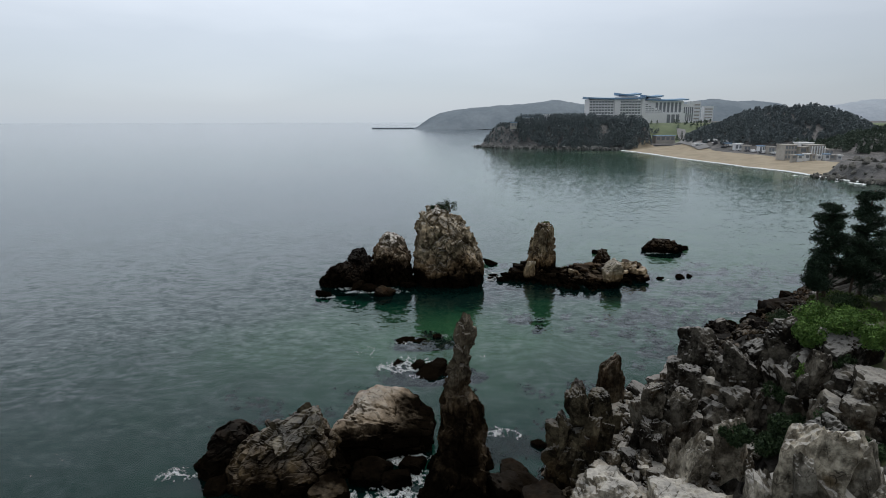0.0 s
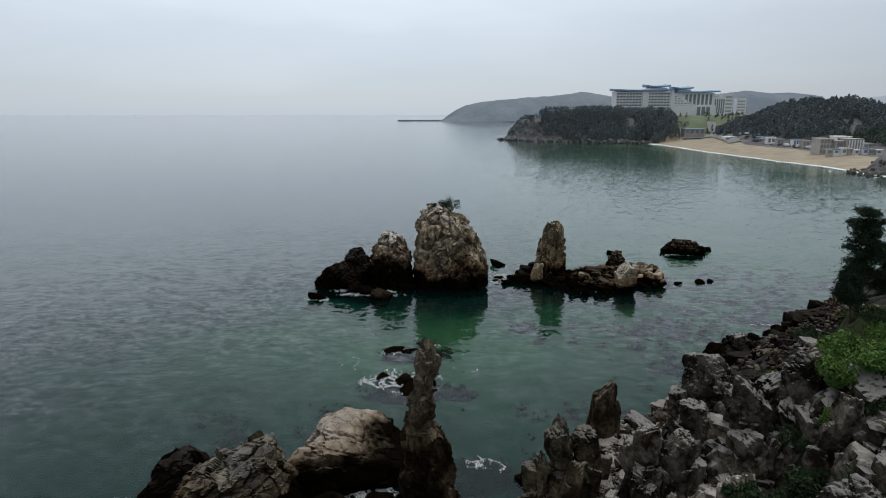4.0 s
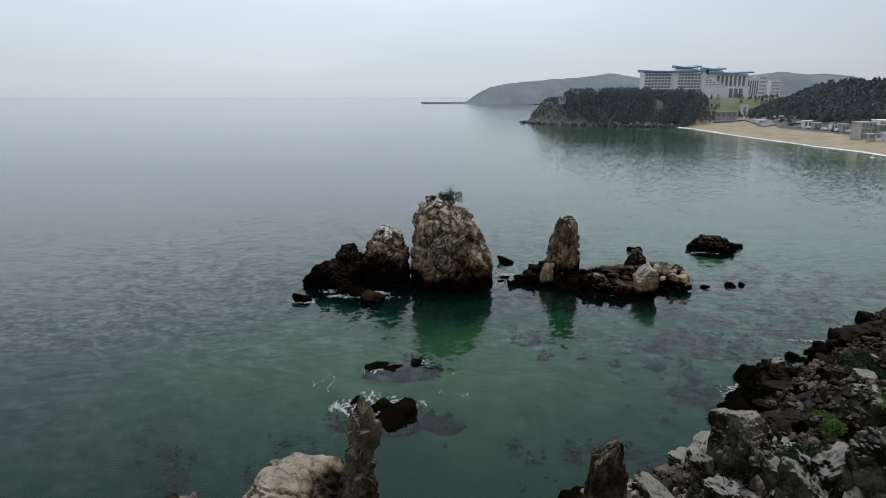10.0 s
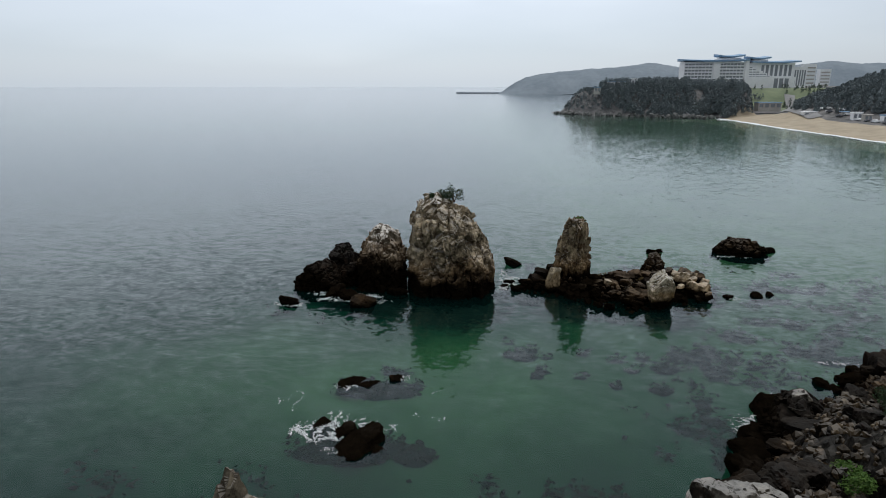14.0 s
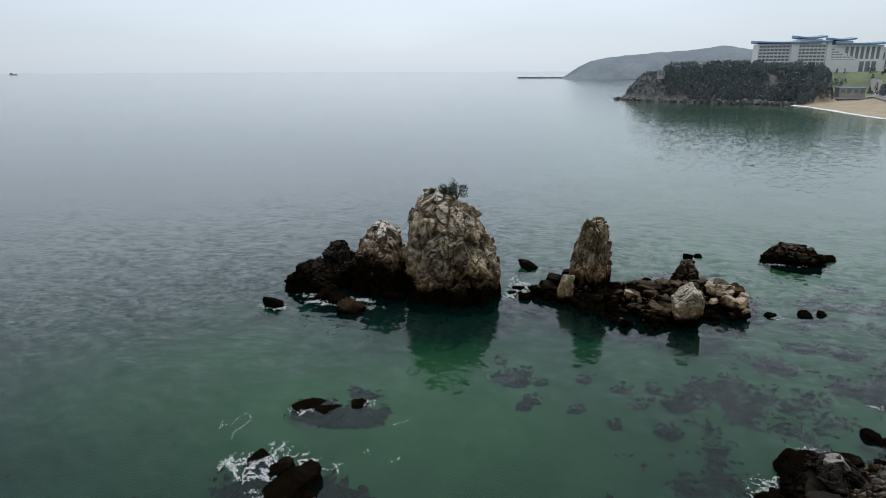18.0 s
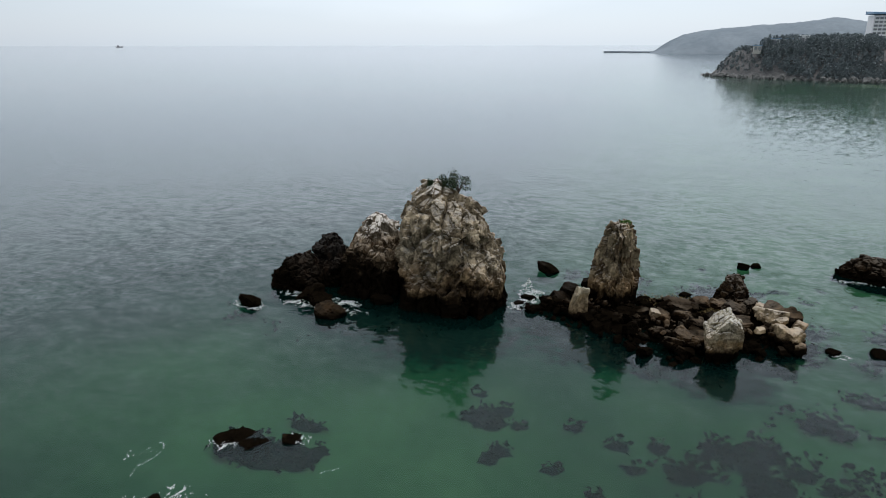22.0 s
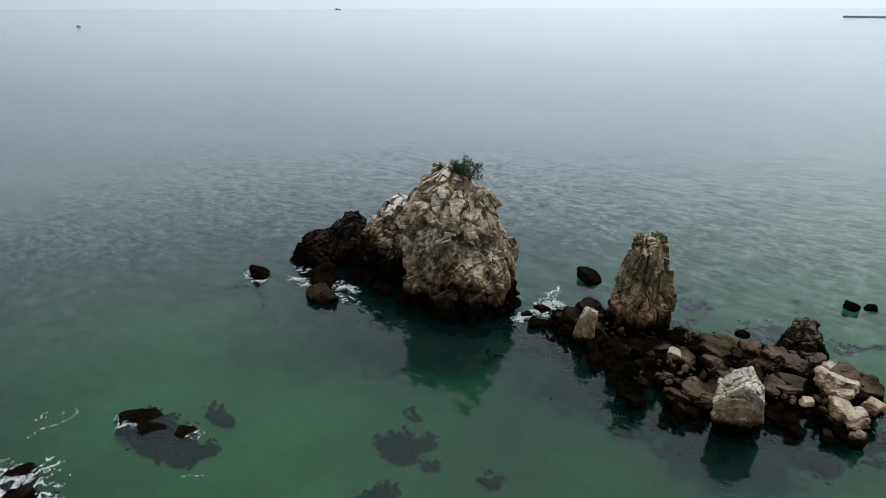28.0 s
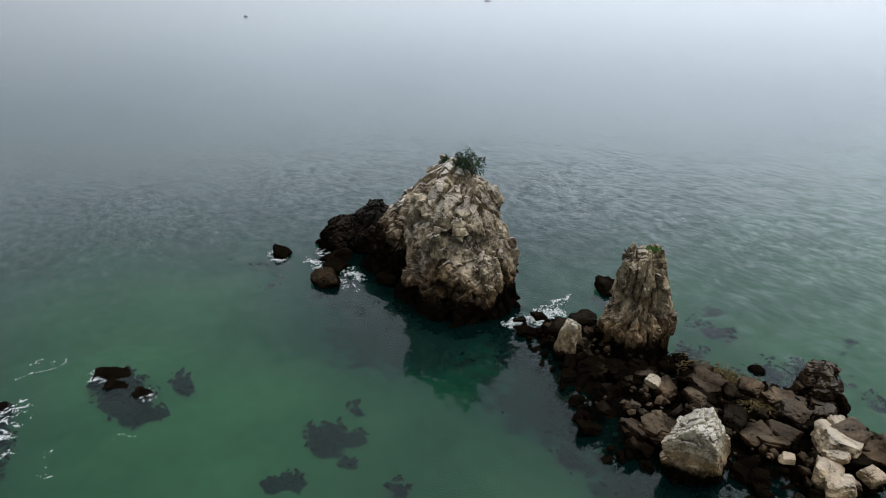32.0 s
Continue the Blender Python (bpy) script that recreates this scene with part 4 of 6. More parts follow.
layered = stack_rock("crag", [(0, 0, 0, 4.5, 3.3), (1.6, 0.1, 0, 3.9, 2.8), (3.0, 0.8, 0.2, 2.4, 1.9), (4.1, 1.5, 0.3, 1.35, 1.2), (4.9, 1.9, 0.4, 0.45, 0.5)], (-10.4, 42.2), MAT_CRAG, "layered brown-grey crag rising from the sea", "candle rock group", step=0.08, rough=0.5, size=1.7, seed=83, joints=(1, 1, 1.2))
darker = stack_rock("crag", [(0, 0, 0, 2.2, 1.9), (1.6, 0, 0, 1.8, 1.6), (2.8, 0.2, 0, 1.2, 1.1), (3.5, 0.3, 0, 0.6, 0.6)], (-14.6, 43.2), MAT_DARK, "dark crag beside the layered one", "candle rock group", step=0.10, rough=0.45, size=1.5, seed=85)
for crag, wide, tall, side, many, m, seed in ((layered, 4.1, 4.2, 1.6, 20, MAT_CRAG, 551), (darker, 1.9, 3.0, 0.2, 9, MAT_DARK, 552)):
    rng = np.random.default_rng(seed)
    for j in range(many):
        a, u = 2.4 * j + rng.uniform(-0.4, 0.4), rng.uniform(0.08, 0.92)
        far = wide * (1 - u) ** 0.8 * rng.uniform(0.8, 0.95)
        ob = part("block", stone_mesh(int(rng.integers(len(STONES))), m), crag)
        ob.matrix_basis = Matrix.LocRotScale((side * u + far * math.cos(a), 0.75 * far * math.sin(a), tall * u), Euler((rng.uniform(-0.5, 0.5), rng.uniform(-0.5, 0.5), rng.uniform(0, 6.28))), (rng.uniform(0.5, 1.2), rng.uniform(0.4, 0.8), rng.uniform(0.35, 0.8)))
for k, (x, y, z, r, m) in enumerate(((-15.8, 42.0, 0.2, 0.9, MAT_DARK), (-17.2, 43.2, 0, 0.6, MAT_DARK), (-14.6, 40.4, 0.1, 1.0, MAT_DARK), (-4.6, 41.4, 0.2, 1.4, MAT_DARK), (-2.4, 41.0, 0.1, 1.2, MAT_DARK), (-1.4, 42.8, 0.0, 1.1, MAT_DARK),
                                     (0.8, 42.6, 0.2, 1.2, MAT_DARK), (-9.8, 45.6, -0.1, 1.6, MAT_DARK), (-6.8, 38.8, 0.4, 1.6, MAT_CRAG), (4.9, 38.6, 1.0, 1.5, MAT_DARK), (5.9, 40.2, 0.8, 1.3, MAT_DARK), (6.8, 36.4, 1.6, 1.6, MAT_DARK), (3.8, 35.4, 0.6, 1.4, MAT_DARK))):
    boulder((x, y, z), r, m, "black wet rock in the surf below the candle rock", "rocks below the candle rock", 400 + k)

# ---- outcrops of the near cliff ----
OUTCROPS = [
    # x, y, foot, top, half widths at foot and top, material, label
    (13.6, 44.2, 1.0, 3.6, 1.6, 0.9, MAT_GREY, "low broken rock below the rock tooth"),
    (19.2, 43.6, 2.5, 10.3, 2.2, 1.3, MAT_GREY, "tall fissured grey rock on the cliff's edge"),
    (9.3, 38.3, 0.5, 8.3, 1.5, 0.75, MAT_CRAG, "stacked brown rock column on the shore"),
    (10.9, 38.9, 0.5, 7.9, 1.3, 0.8, MAT_CRAG, "stacked brown rock column on the shore"),
    (13.9, 37.4, 2.5, 9.0, 1.2, 0.6, MAT_GREY, "upright grey rock with a knobbed top"),
    (15.6, 37.6, 3.0, 8.6, 1.2, 0.6, MAT_GREY, "upright grey rock with a knobbed top"),
    (14.5, 33.3, 2.0, 7.6, 1.4, 0.65, MAT_CANDLE_BOULDER, "pale cracked rock outcrop"),
    (10.6, 33.2, 0.6, 5.0, 2.6, 1.0, MAT_CANDLE_BOULDER, "broad slab of pale cracked rock"),
    (13.2, 30.4, 2.0, 6.2, 2.2, 0.9, MAT_CANDLE_BOULDER, "broad slab of pale cracked rock"),
    (17.3, 33.8, 3.0, 8.2, 1.4, 0.65, MAT_CANDLE_BOULDER, "pale pointed rock outcrop"),
    (16.7, 26.8, 6.0, 11.9, 1.8, 1.1, MAT_CANDLE_BOULDER, "pale weathered rock outcrop"),
    (19.4, 26.6, 6.0, 10.7, 1.7, 1.1, MAT_CANDLE_BOULDER, "pale weathered rock outcrop"),
    (19.8, 38.6, 4.0, 10.5, 1.7, 1.3, MAT_GREY, "squared grey rock block with a flat top"),
    (17.3, 40.2, 3.0, 9.0, 1.4, 0.9, MAT_GREY, "fissured grey rock on the cliff"),
    (22.6, 38.8, 4.0, 12.4, 2.2, 1.5, MAT_GREY, "grey cliff buttress under the turf"),
    (24.6, 36.6, 5.0, 13.0, 2.6, 1.9, MAT_GREY, "grey cliff buttress under the turf"),
    (22.3, 35.2, 4.0, 12.0, 1.3, 0.8, MAT_GREY, "rounded light grey rock face"),
    (24.2, 32.8, 5.0, 11.6, 2.3, 1.6, MAT_GREY, "dark grey rounded cliff face"),
    (27.2, 31.6, 6.0, 12.0, 2.2, 1.5, MAT_GREY, "dark grey rounded cliff face"),
    (21.0, 31.8, 4.0, 9.4, 1.5, 1.0, MAT_GREY, "fissured grey rock on the cliff"),
    (21.5, 41.6, 3.0, 9.2, 1.6, 1.1, MAT_GREY, "fissured grey rock on the cliff"),
]
for k, (x, y, lo, hi, wide, slim, m, label) in enumerate(OUTCROPS):
    rng = np.random.default_rng(900 + k)
    crag = tagged(new("outcrop"), label, "rock", "outcrops of the cliff")
    crag.location = (x, y, lo)
    h = hi - lo
    broad = m is MAT_CANDLE_BOULDER
    count = 9 if broad else (14 if wide < 1.6 else 20)
    for j in range(count):
        a, far = 2.4 * j + rng.uniform(-0.5, 0.5), (0 if j == 0 else wide * rng.uniform(0.45, 0.9))
        tall = h if j == 0 else h * rng.uniform(0.45, 0.95) * (1 - 0.15 * far / wide)
        thick = (0.72 * wide if broad else slim * rng.uniform(1.0, 1.2)) if j == 0 else slim * rng.uniform(0.4, 0.95)
        tiers = 1 if broad or tall < 3 * thick else (2 if tall < 5 * thick else 3)
        for t_ in range(tiers):
            each = tall / tiers
            slip = 0.12 * thick
            ob = part("block", fast_mesh("block", *stone_points(1900 + 3 * k + t_, 5, 18, 0.03), m) if j == 0 else stone_mesh(int(rng.integers(len(STONES))), m), crag)
            ob.matrix_basis = Matrix.LocRotScale((far * math.cos(a) + rng.uniform(-slip, slip), far * math.sin(a) + rng.uniform(-slip, slip), each * (t_ + 0.5)), Euler((rng.uniform(-0.26, 0.26), rng.uniform(-0.26, 0.26), rng.uniform(0, 6.28))),
                                                 (thick * rng.uniform(1.05, 1.45) * (1 - 0.08 * t_), thick * rng.uniform(0.85, 1.2) * (1 - 0.08 * t_), each * 0.66 + 0.15))

# boulders of the shore
stack_rock("boulder", [(0, 0, 0, 2.7, 2.4), (1.4, 0.1, 0, 2.4, 2.1), (2.5, 0.1, 0.1, 1.7, 1.5), (3.3, -0.1, 0.1, 1.0, 0.9), (3.8, -0.2, 0.1, 0.45, 0.45)], (31.2, 65.2), MAT_DARK, "great black boulder with a pale tip at the water's edge", "shore boulders", "boulder", step=0.10, rough=0.6, size=1.2, seed=501)
boulder((31.0, 65.2, 3.55), (0.7, 0.6, 0.45), MAT_GREY, "pale cap of rock on a great black boulder", "shore boulders", 502)
boulder((43.5, 75.6, 1.4), (2.0, 1.7, 2.3), MAT_DARK, "black upright boulder at the water's edge", "shore boulders", 503)
boulder((41.2, 74.0, 1.2), (1.9, 1.6, 1.7), MAT_DARK, "black boulder at the water's edge", "shore boulders", 504)
rng = np.random.default_rng(77)
made = 0
while made < 130:
    x, y = rng.uniform(7, 52), rng.uniform(36, 86)
    d = float(inside_distance(np.array([x]), np.array([y]), SHORE)[0])
    if not -0.8 < d < 13 or (x < 24 and y < 43 and d > 3) or (x > 33 and d > 9):
        continue
    z = float(land_height(x, y)[0])
    r = rng.uniform(0.45, 1.35) * (1.15 if d < 4 else 0.9)
    m, label = (MAT_DARK, "black wet boulder on the shore") if d < 7.0 + rng.uniform(-1.5, 1.5) and y > 54 else (MAT_GREY, "grey weathered boulder on the shore")
    if d > 6.5 and rng.random() < 0.3:
        m, label = MAT_PALE, "pale weathered boulder on the shore"
    boulder((x, y, max(z, -0.3) + 0.25 * r), r, m, label, "shore boulders", 600 + made)
    made += 1
made = 0
while made < 230:
    x, y = rng.uniform(9.5, 19.5), rng.uniform(33.0, 44.5)
    if float(inside_distance(np.array([x]), np.array([y]), SHORE)[0]) < 2:
        continue
    pale = rng.random() < 0.3
    r = 0.25 + 0.6 * rng.random() ** 1.5
    boulder((x, y, ground_at(x, y) + 0.3 * r + rng.uniform(0, 0.3)), r, MAT_CANDLE_BOULDER if pale else MAT_RUBBLE, "pale stone in the gully" if pale else "grey angular stone in the gully", "stones in the gully", 1000 + made, "stone")
    made += 1
great_boulder((13.05, 44.6, 3.9), (1.3, 1.15, 4.5), (1, 3, 25), MAT_CANDLE, "upright dark grey rock tooth on the shore", "outcrops of the cliff", 183, "rock_tooth")
spots, sizes = [], []
while len(spots) < 4200:
    x, y = rng.uniform(7, 50), rng.uniform(34, 84)
    d = float(inside_distance(np.array([x]), np.array([y]), SHORE)[0])
    gully = x < 19 and y < 46
    if d < 0.3 or d > (16 if gully else 10) or (not gully and rng.random() < 0.5):
        continue
    spots.append((x, y, 0.0)), sizes.append(rng.uniform(0.12, 0.5) if gully else rng.uniform(0.12, 0.42))
spots = np.array(spots)
spots[:, 2] = land_height(spots[:, 0], spots[:, 1]) + 0.05
sizes, low = np.array(sizes), spots[:, 1] > 47
rubble("rubble", spots[~low], sizes[~low], MAT_RUBBLE, "broken grey-brown stones lying in the gully", "stones", 9, "shore boulders")
rubble("rubble", spots[low], sizes[low], MAT_REEF, "broken dark stones lying between the boulders", "stones", 10, "shore boulders")


# ---- plants ----
def bush(at, size, material, label, seed, count=2600, leaf=0.11, name="bush"):
    rng = np.random.default_rng(seed)
    top = tagged(new(name), label, "bush", "bushes on the cliff")
    top.location = at
    lobes = [(rng.uniform(-0.6, 0.6) * size[0], rng.uniform(-0.6, 0.6) * size[1], rng.uniform(0.25, 0.75) * size[2], rng.uniform(0.3, 0.55)) for _ in range(9)]
    pts = []
    for _ in range(count):
        lx_, ly_, lz_, lr = lobes[int(rng.integers(len(lobes)))]
        v = rng.normal(size=3)
        v *= lr * rng.uniform(0.6, 1.08) / np.linalg.norm(v)
        pts.append((lx_ + v[0] * size[0], ly_ + v[1] * size[1], max(0.0, lz_ + v[2] * size[2])))
    part("crown", leaves(np.array(pts), rng.uniform(0.6, 1.3, count) * leaf, material, rng), top)
    bm = bmesh.new()
    for lx_, ly_, lz_, lr in lobes:
        tube(bm, [(0, 0, -0.3), (lx_ * 0.4, ly_ * 0.4, lz_ * 0.6), (lx_, ly_, lz_ + 0.1)], [0.05, 0.035, 0.012], 5)
    part("stem", bm_mesh("stem", bm, MAT_BARK, True), top)
    return top


def pine(at, height, seed, lean=(0, 0), bare=0.22, spread=1.0):
    """A seaside pine: bent trunk, level limbs, flat pads of needles."""
    rng = np.random.default_rng(seed)
    top = tagged(new("pine_tree"), "dark green seaside pine on the cliff top", "tree", "pines on the cliff")
    top.location = at
    trunk, limbs, pts, sizes = bmesh.new(), [], [], []
    line = [(lean[0] * u * u + 0.2 * math.sin(5 * u + seed), lean[1] * u * u + 0.15 * math.cos(4 * u + seed), height * u) for u in np.linspace(0, 0.97, 9)]
    tube(trunk, [(line[0][0], line[0][1], -0.8)] + line, [0.02 * height + 0.03] + [0.021 * height * (1 - 0.9 * u) + 0.015 for u in np.linspace(0, 1, 9)], 9)
    part("trunk", bm_mesh("trunk", trunk, MAT_BARK, True), top)
    for k in range(34):
        u = bare + (0.97 - bare) * (k / 33) ** 0.9
        a = k * 2.4 + rng.uniform(-0.5, 0.5)
        reach = spread * height * (0.30 * (1 - u) ** 0.75 + 0.05) * rng.uniform(0.45, 1.3)
        i = min(int(u * 8), 7)
        base = Vector(line[i]).lerp(Vector(line[i + 1]), u * 8 - i if i < 7 else 0.5)
        tip = base + Vector((math.cos(a) * reach, math.sin(a) * reach, reach * rng.uniform(-0.22, 0.42)))
        mid = base.lerp(tip, 0.55) + Vector((0, 0, -0.06 * reach))
        bm = bmesh.new()
        tube(bm, [base, mid, tip], [0.05 * (1 - u) + 0.022, 0.03 * (1 - u) + 0.014, 0.008], 5)
        part("limb", bm_mesh("limb", bm, MAT_BARK, True), top)
        for f in np.linspace(0.3, 1.02, 5):
            c = base.lerp(mid, f * 2) if f < 0.5 else mid.lerp(tip, f * 2 - 1)
            for _ in range(2):
                o = c + Vector((rng.normal(0, 0.2), rng.normal(0, 0.2), 0.1 + rng.normal(0, 0.05))) * (0.5 + 0.1 * height * 0.4)
                n = int(rng.integers(40, 66))
                r = (0.34 + 0.24 * (1 - u)) * rng.uniform(0.7, 1.2)
                v = rng.normal(size=(n, 3)) * np.array([r, r, r * 0.7]) * 0.62
                pts.append(np.array(o) + v)
                sizes.append(rng.uniform(0.09, 0.19, n))
    pts, sizes = np.concatenate(pts), np.concatenate(sizes)
    part("crown", leaves(pts, sizes, MAT_PINE, rng, flat=0.3, ratio=0.28), top)
    return top


pine((40.3, 62.8, ground_at(40.3, 62.8)), 17.1 - ground_at(40.3, 62.8), 5, (-0.3, 0.2), 0.30, 0.75)
pine((44.6, 64.2, ground_at(44.6, 64.2)), 18.2 - ground_at(44.6, 64.2), 8, (0.4, 0.0), 0.3, 0.8)
pine((42.6, 62.2, ground_at(42.6, 62.2)), 13.5 - ground_at(42.6, 62.2), 11, (0.1, 0.3), 0.35, 0.8)
pine((38.9, 62.0, ground_at(38.9, 62.0)), 11.2 - ground_at(38.9, 62.0), 14, (-0.4, -0.1), 0.45, 0.75)
pine((47.5, 62.5, ground_at(47.5, 62.5)), 17.5 - ground_at(47.5, 62.5), 17, (0.2, 0.2), 0.2, 1.1)
pine((45.0, 59.0, ground_at(45.0, 59.0)), 16.2 - ground_at(45.0, 59.0), 19, (0.2, 0.2), 0.2, 1.1)
for k, (x, y, sx, sy, sz, m, label) in enumerate((
        (22.7, 37.2, 1.1, 1.0, 1.2, MAT_BUSH, "bright green bush spilling over the cliff edge"), (24.3, 36.6, 1.5, 1.2, 1.2, MAT_BUSH, "bright green bush spilling over the cliff edge"), (25.9, 35.6, 1.5, 1.2, 1.2, MAT_BUSH, "bright green bush spilling over the cliff edge"),
        (22.2, 36.2, 0.9, 0.8, 1.2, MAT_BUSH, "bright green bush hanging on the cliff face"), (23.7, 35.3, 1.0, 0.8, 1.1, MAT_SHRUB, "dark green bush hanging on the cliff face"), (21.2, 36.6, 0.9, 0.8, 0.9, MAT_SHRUB, "dark green bush between the rocks"), (20.6, 34.2, 1.2, 1.0, 1.2, MAT_SHRUB, "dark green bush between the rocks"),
        (22.6, 30.8, 1.5, 1.2, 1.2, MAT_SHRUB, "dark green bush between the rocks"), (25.8, 31.0, 1.4, 1.2, 1.0, MAT_BUSH, "green bush on the cliff face"),
        (24.2, 39.3, 1.5, 1.3, 1.3, MAT_BUSH, "bright green bush spilling over the cliff edge"), (25.6, 38.0, 1.7, 1.4, 1.2, MAT_BUSH, "bright green bush spilling over the cliff edge"), (26.2, 40.6, 1.6, 1.5, 1.4, MAT_BUSH, "bright green bush on the cliff top"),
        (23.3, 37.9, 1.0, 0.9, 1.0, MAT_BUSH, "bright green bush spilling over the cliff edge"), (27.4, 35.2, 1.6, 1.3, 1.1, MAT_BUSH, "green bush on the cliff top"), (28.6, 37.2, 1.8, 1.6, 1.2, MAT_SHRUB, "dark green bush on the cliff top"),
        (36.4, 55.6, 2.2, 1.8, 1.6, MAT_BUSH, "green bush under the pines"), (38.4, 57.5, 2.4, 2.0, 1.8, MAT_BUSH, "green bush under the pines"), (40.6, 60.4, 2.0, 1.8, 1.5, MAT_SHRUB, "dark green bush under the pines"),
        (35.0, 59.0, 1.8, 1.6, 1.3, MAT_SHRUB, "dark green bush under the pines"), (33.2, 53.2, 1.8, 1.6, 1.4, MAT_BUSH, "green bush on the slope"), (31.5, 49.5, 1.7, 1.6, 1.3, MAT_BUSH, "green bush on the slope"),
        (25.4, 49.4, 1.6, 1.3, 1.1, MAT_SHRUB, "dark green bush between the rocks"), (23.6, 47.2, 1.5, 1.2, 1.0, MAT_SHRUB, "dark green bush between the rocks"), (22.4, 32.6, 1.4, 1.2, 1.2, MAT_SHRUB, "dark green bush between the rocks"),
        (16.9, 33.0, 0.9, 0.8, 0.8, MAT_SHRUB, "dark green bush between the rocks"), (19.3, 33.6, 1.3, 1.1, 1.0, MAT_SHRUB, "dark green bush between the rocks"), (30.8, 45.4, 2.0, 1.7, 1.3, MAT_BUSH, "green bush on the slope"),
        (33.6, 41.6, 2.2, 1.9, 1.4, MAT_BUSH, "green bush on the slope"), (30.2, 55.4, 1.4, 1.3, 0.9, MAT_BUSH, "green bush on the slope"), (37.0, 64.4, 1.6, 1.4, 1.1, MAT_SHRUB, "dark green bush above the boulders"))):
    z = ground_at(x, y)
    z = {(24.2, 39.3): 12.2, (25.6, 38.0): 12.6, (23.3, 37.9): 11.9, (16.9, 33.0): 7.6, (22.7, 37.2): 11.6, (24.3, 36.6): 12.5, (25.9, 35.6): 12.3, (22.2, 36.2): 9.9, (23.7, 35.3): 10.6, (21.2, 36.6): 8.2, (20.6, 34.2): 7.2, (25.8, 31.0): 10.8}.get((x, y), z)
    bush((x, y, z), (sx, sy, sz), m, label, 700 + k)
bush((0.9, 97.2, 10.8), (1.3, 1.0, 1.5), MAT_SHRUB, "small dark shrub on the sea stack's top", 741, 1200, 0.10, "shrub")
bush((-0.5, 96.7, 10.9), (0.6, 0.5, 1.0), MAT_SHRUB, "small dark shrub on the sea stack's top", 742, 800, 0.09, "shrub")
bush((2.1, 97.4, 11.0), (1.4, 0.8, 1.7), MAT_SHRUB, "thin windblown shrub on the sea stack's top", 743, 700, 0.11, "shrub")
bush((17.9, 100.0, 8.45), (0.6, 0.5, 0.3), MAT_BUSH, "tuft of green on the pillar's flat top", 744, 500, 0.08, "shrub")
gpts = []
rng = np.random.default_rng(91)
while len(gpts) < 26000:
    x, y = rng.uniform(23.5, 52), rng.uniform(28, 70)
    gpts.append((x, y))
gpts = np.array(gpts)
gd = inside_distance(gpts[:, 0], gpts[:, 1], [(25, 28), (24, 35), (25, 41), (28, 46), (32, 49), (34, 55), (37, 61), (42, 67), (52, 69), (52, 28)])
clump = fbm(np.concatenate([gpts * 0.35, gpts[:, :1] * 0], 1), 71)
gpts = gpts[(gd > 0) & (clump > -0.05)]
gz = land_height(gpts[:, 0], gpts[:, 1]) + np.clip(0.3, 0, 1)
thing("grass", leaves(np.concatenate([gpts, gz[:, None] + 0.12], 1), rng.uniform(0.15, 0.4, len(gpts)), MAT_GRASS, rng, "grass", -0.6, 0.14), "rough green grass on the cliff top", "grass", kind="stuff")
# the rail along the cliff-top path
rail = tagged(new("fence"), "dark wooden post-and-rail fence along the cliff path", "fence")
rail.location = (30.6, 41.6, ground_at(30.6, 41.6))
for k in range(7):
    x, y = 0.2 + 0.9 * k, 0.35 * k - 0.5
    z = ground_at(30.6 + x, 41.6 + y) - rail.location.z
    part("post", box_mesh("post", MAT_POST, (x - 0.06, y - 0.06, z - 0.4, x + 0.06, y + 0.06, z + 1.15), bevel=0.015), rail)


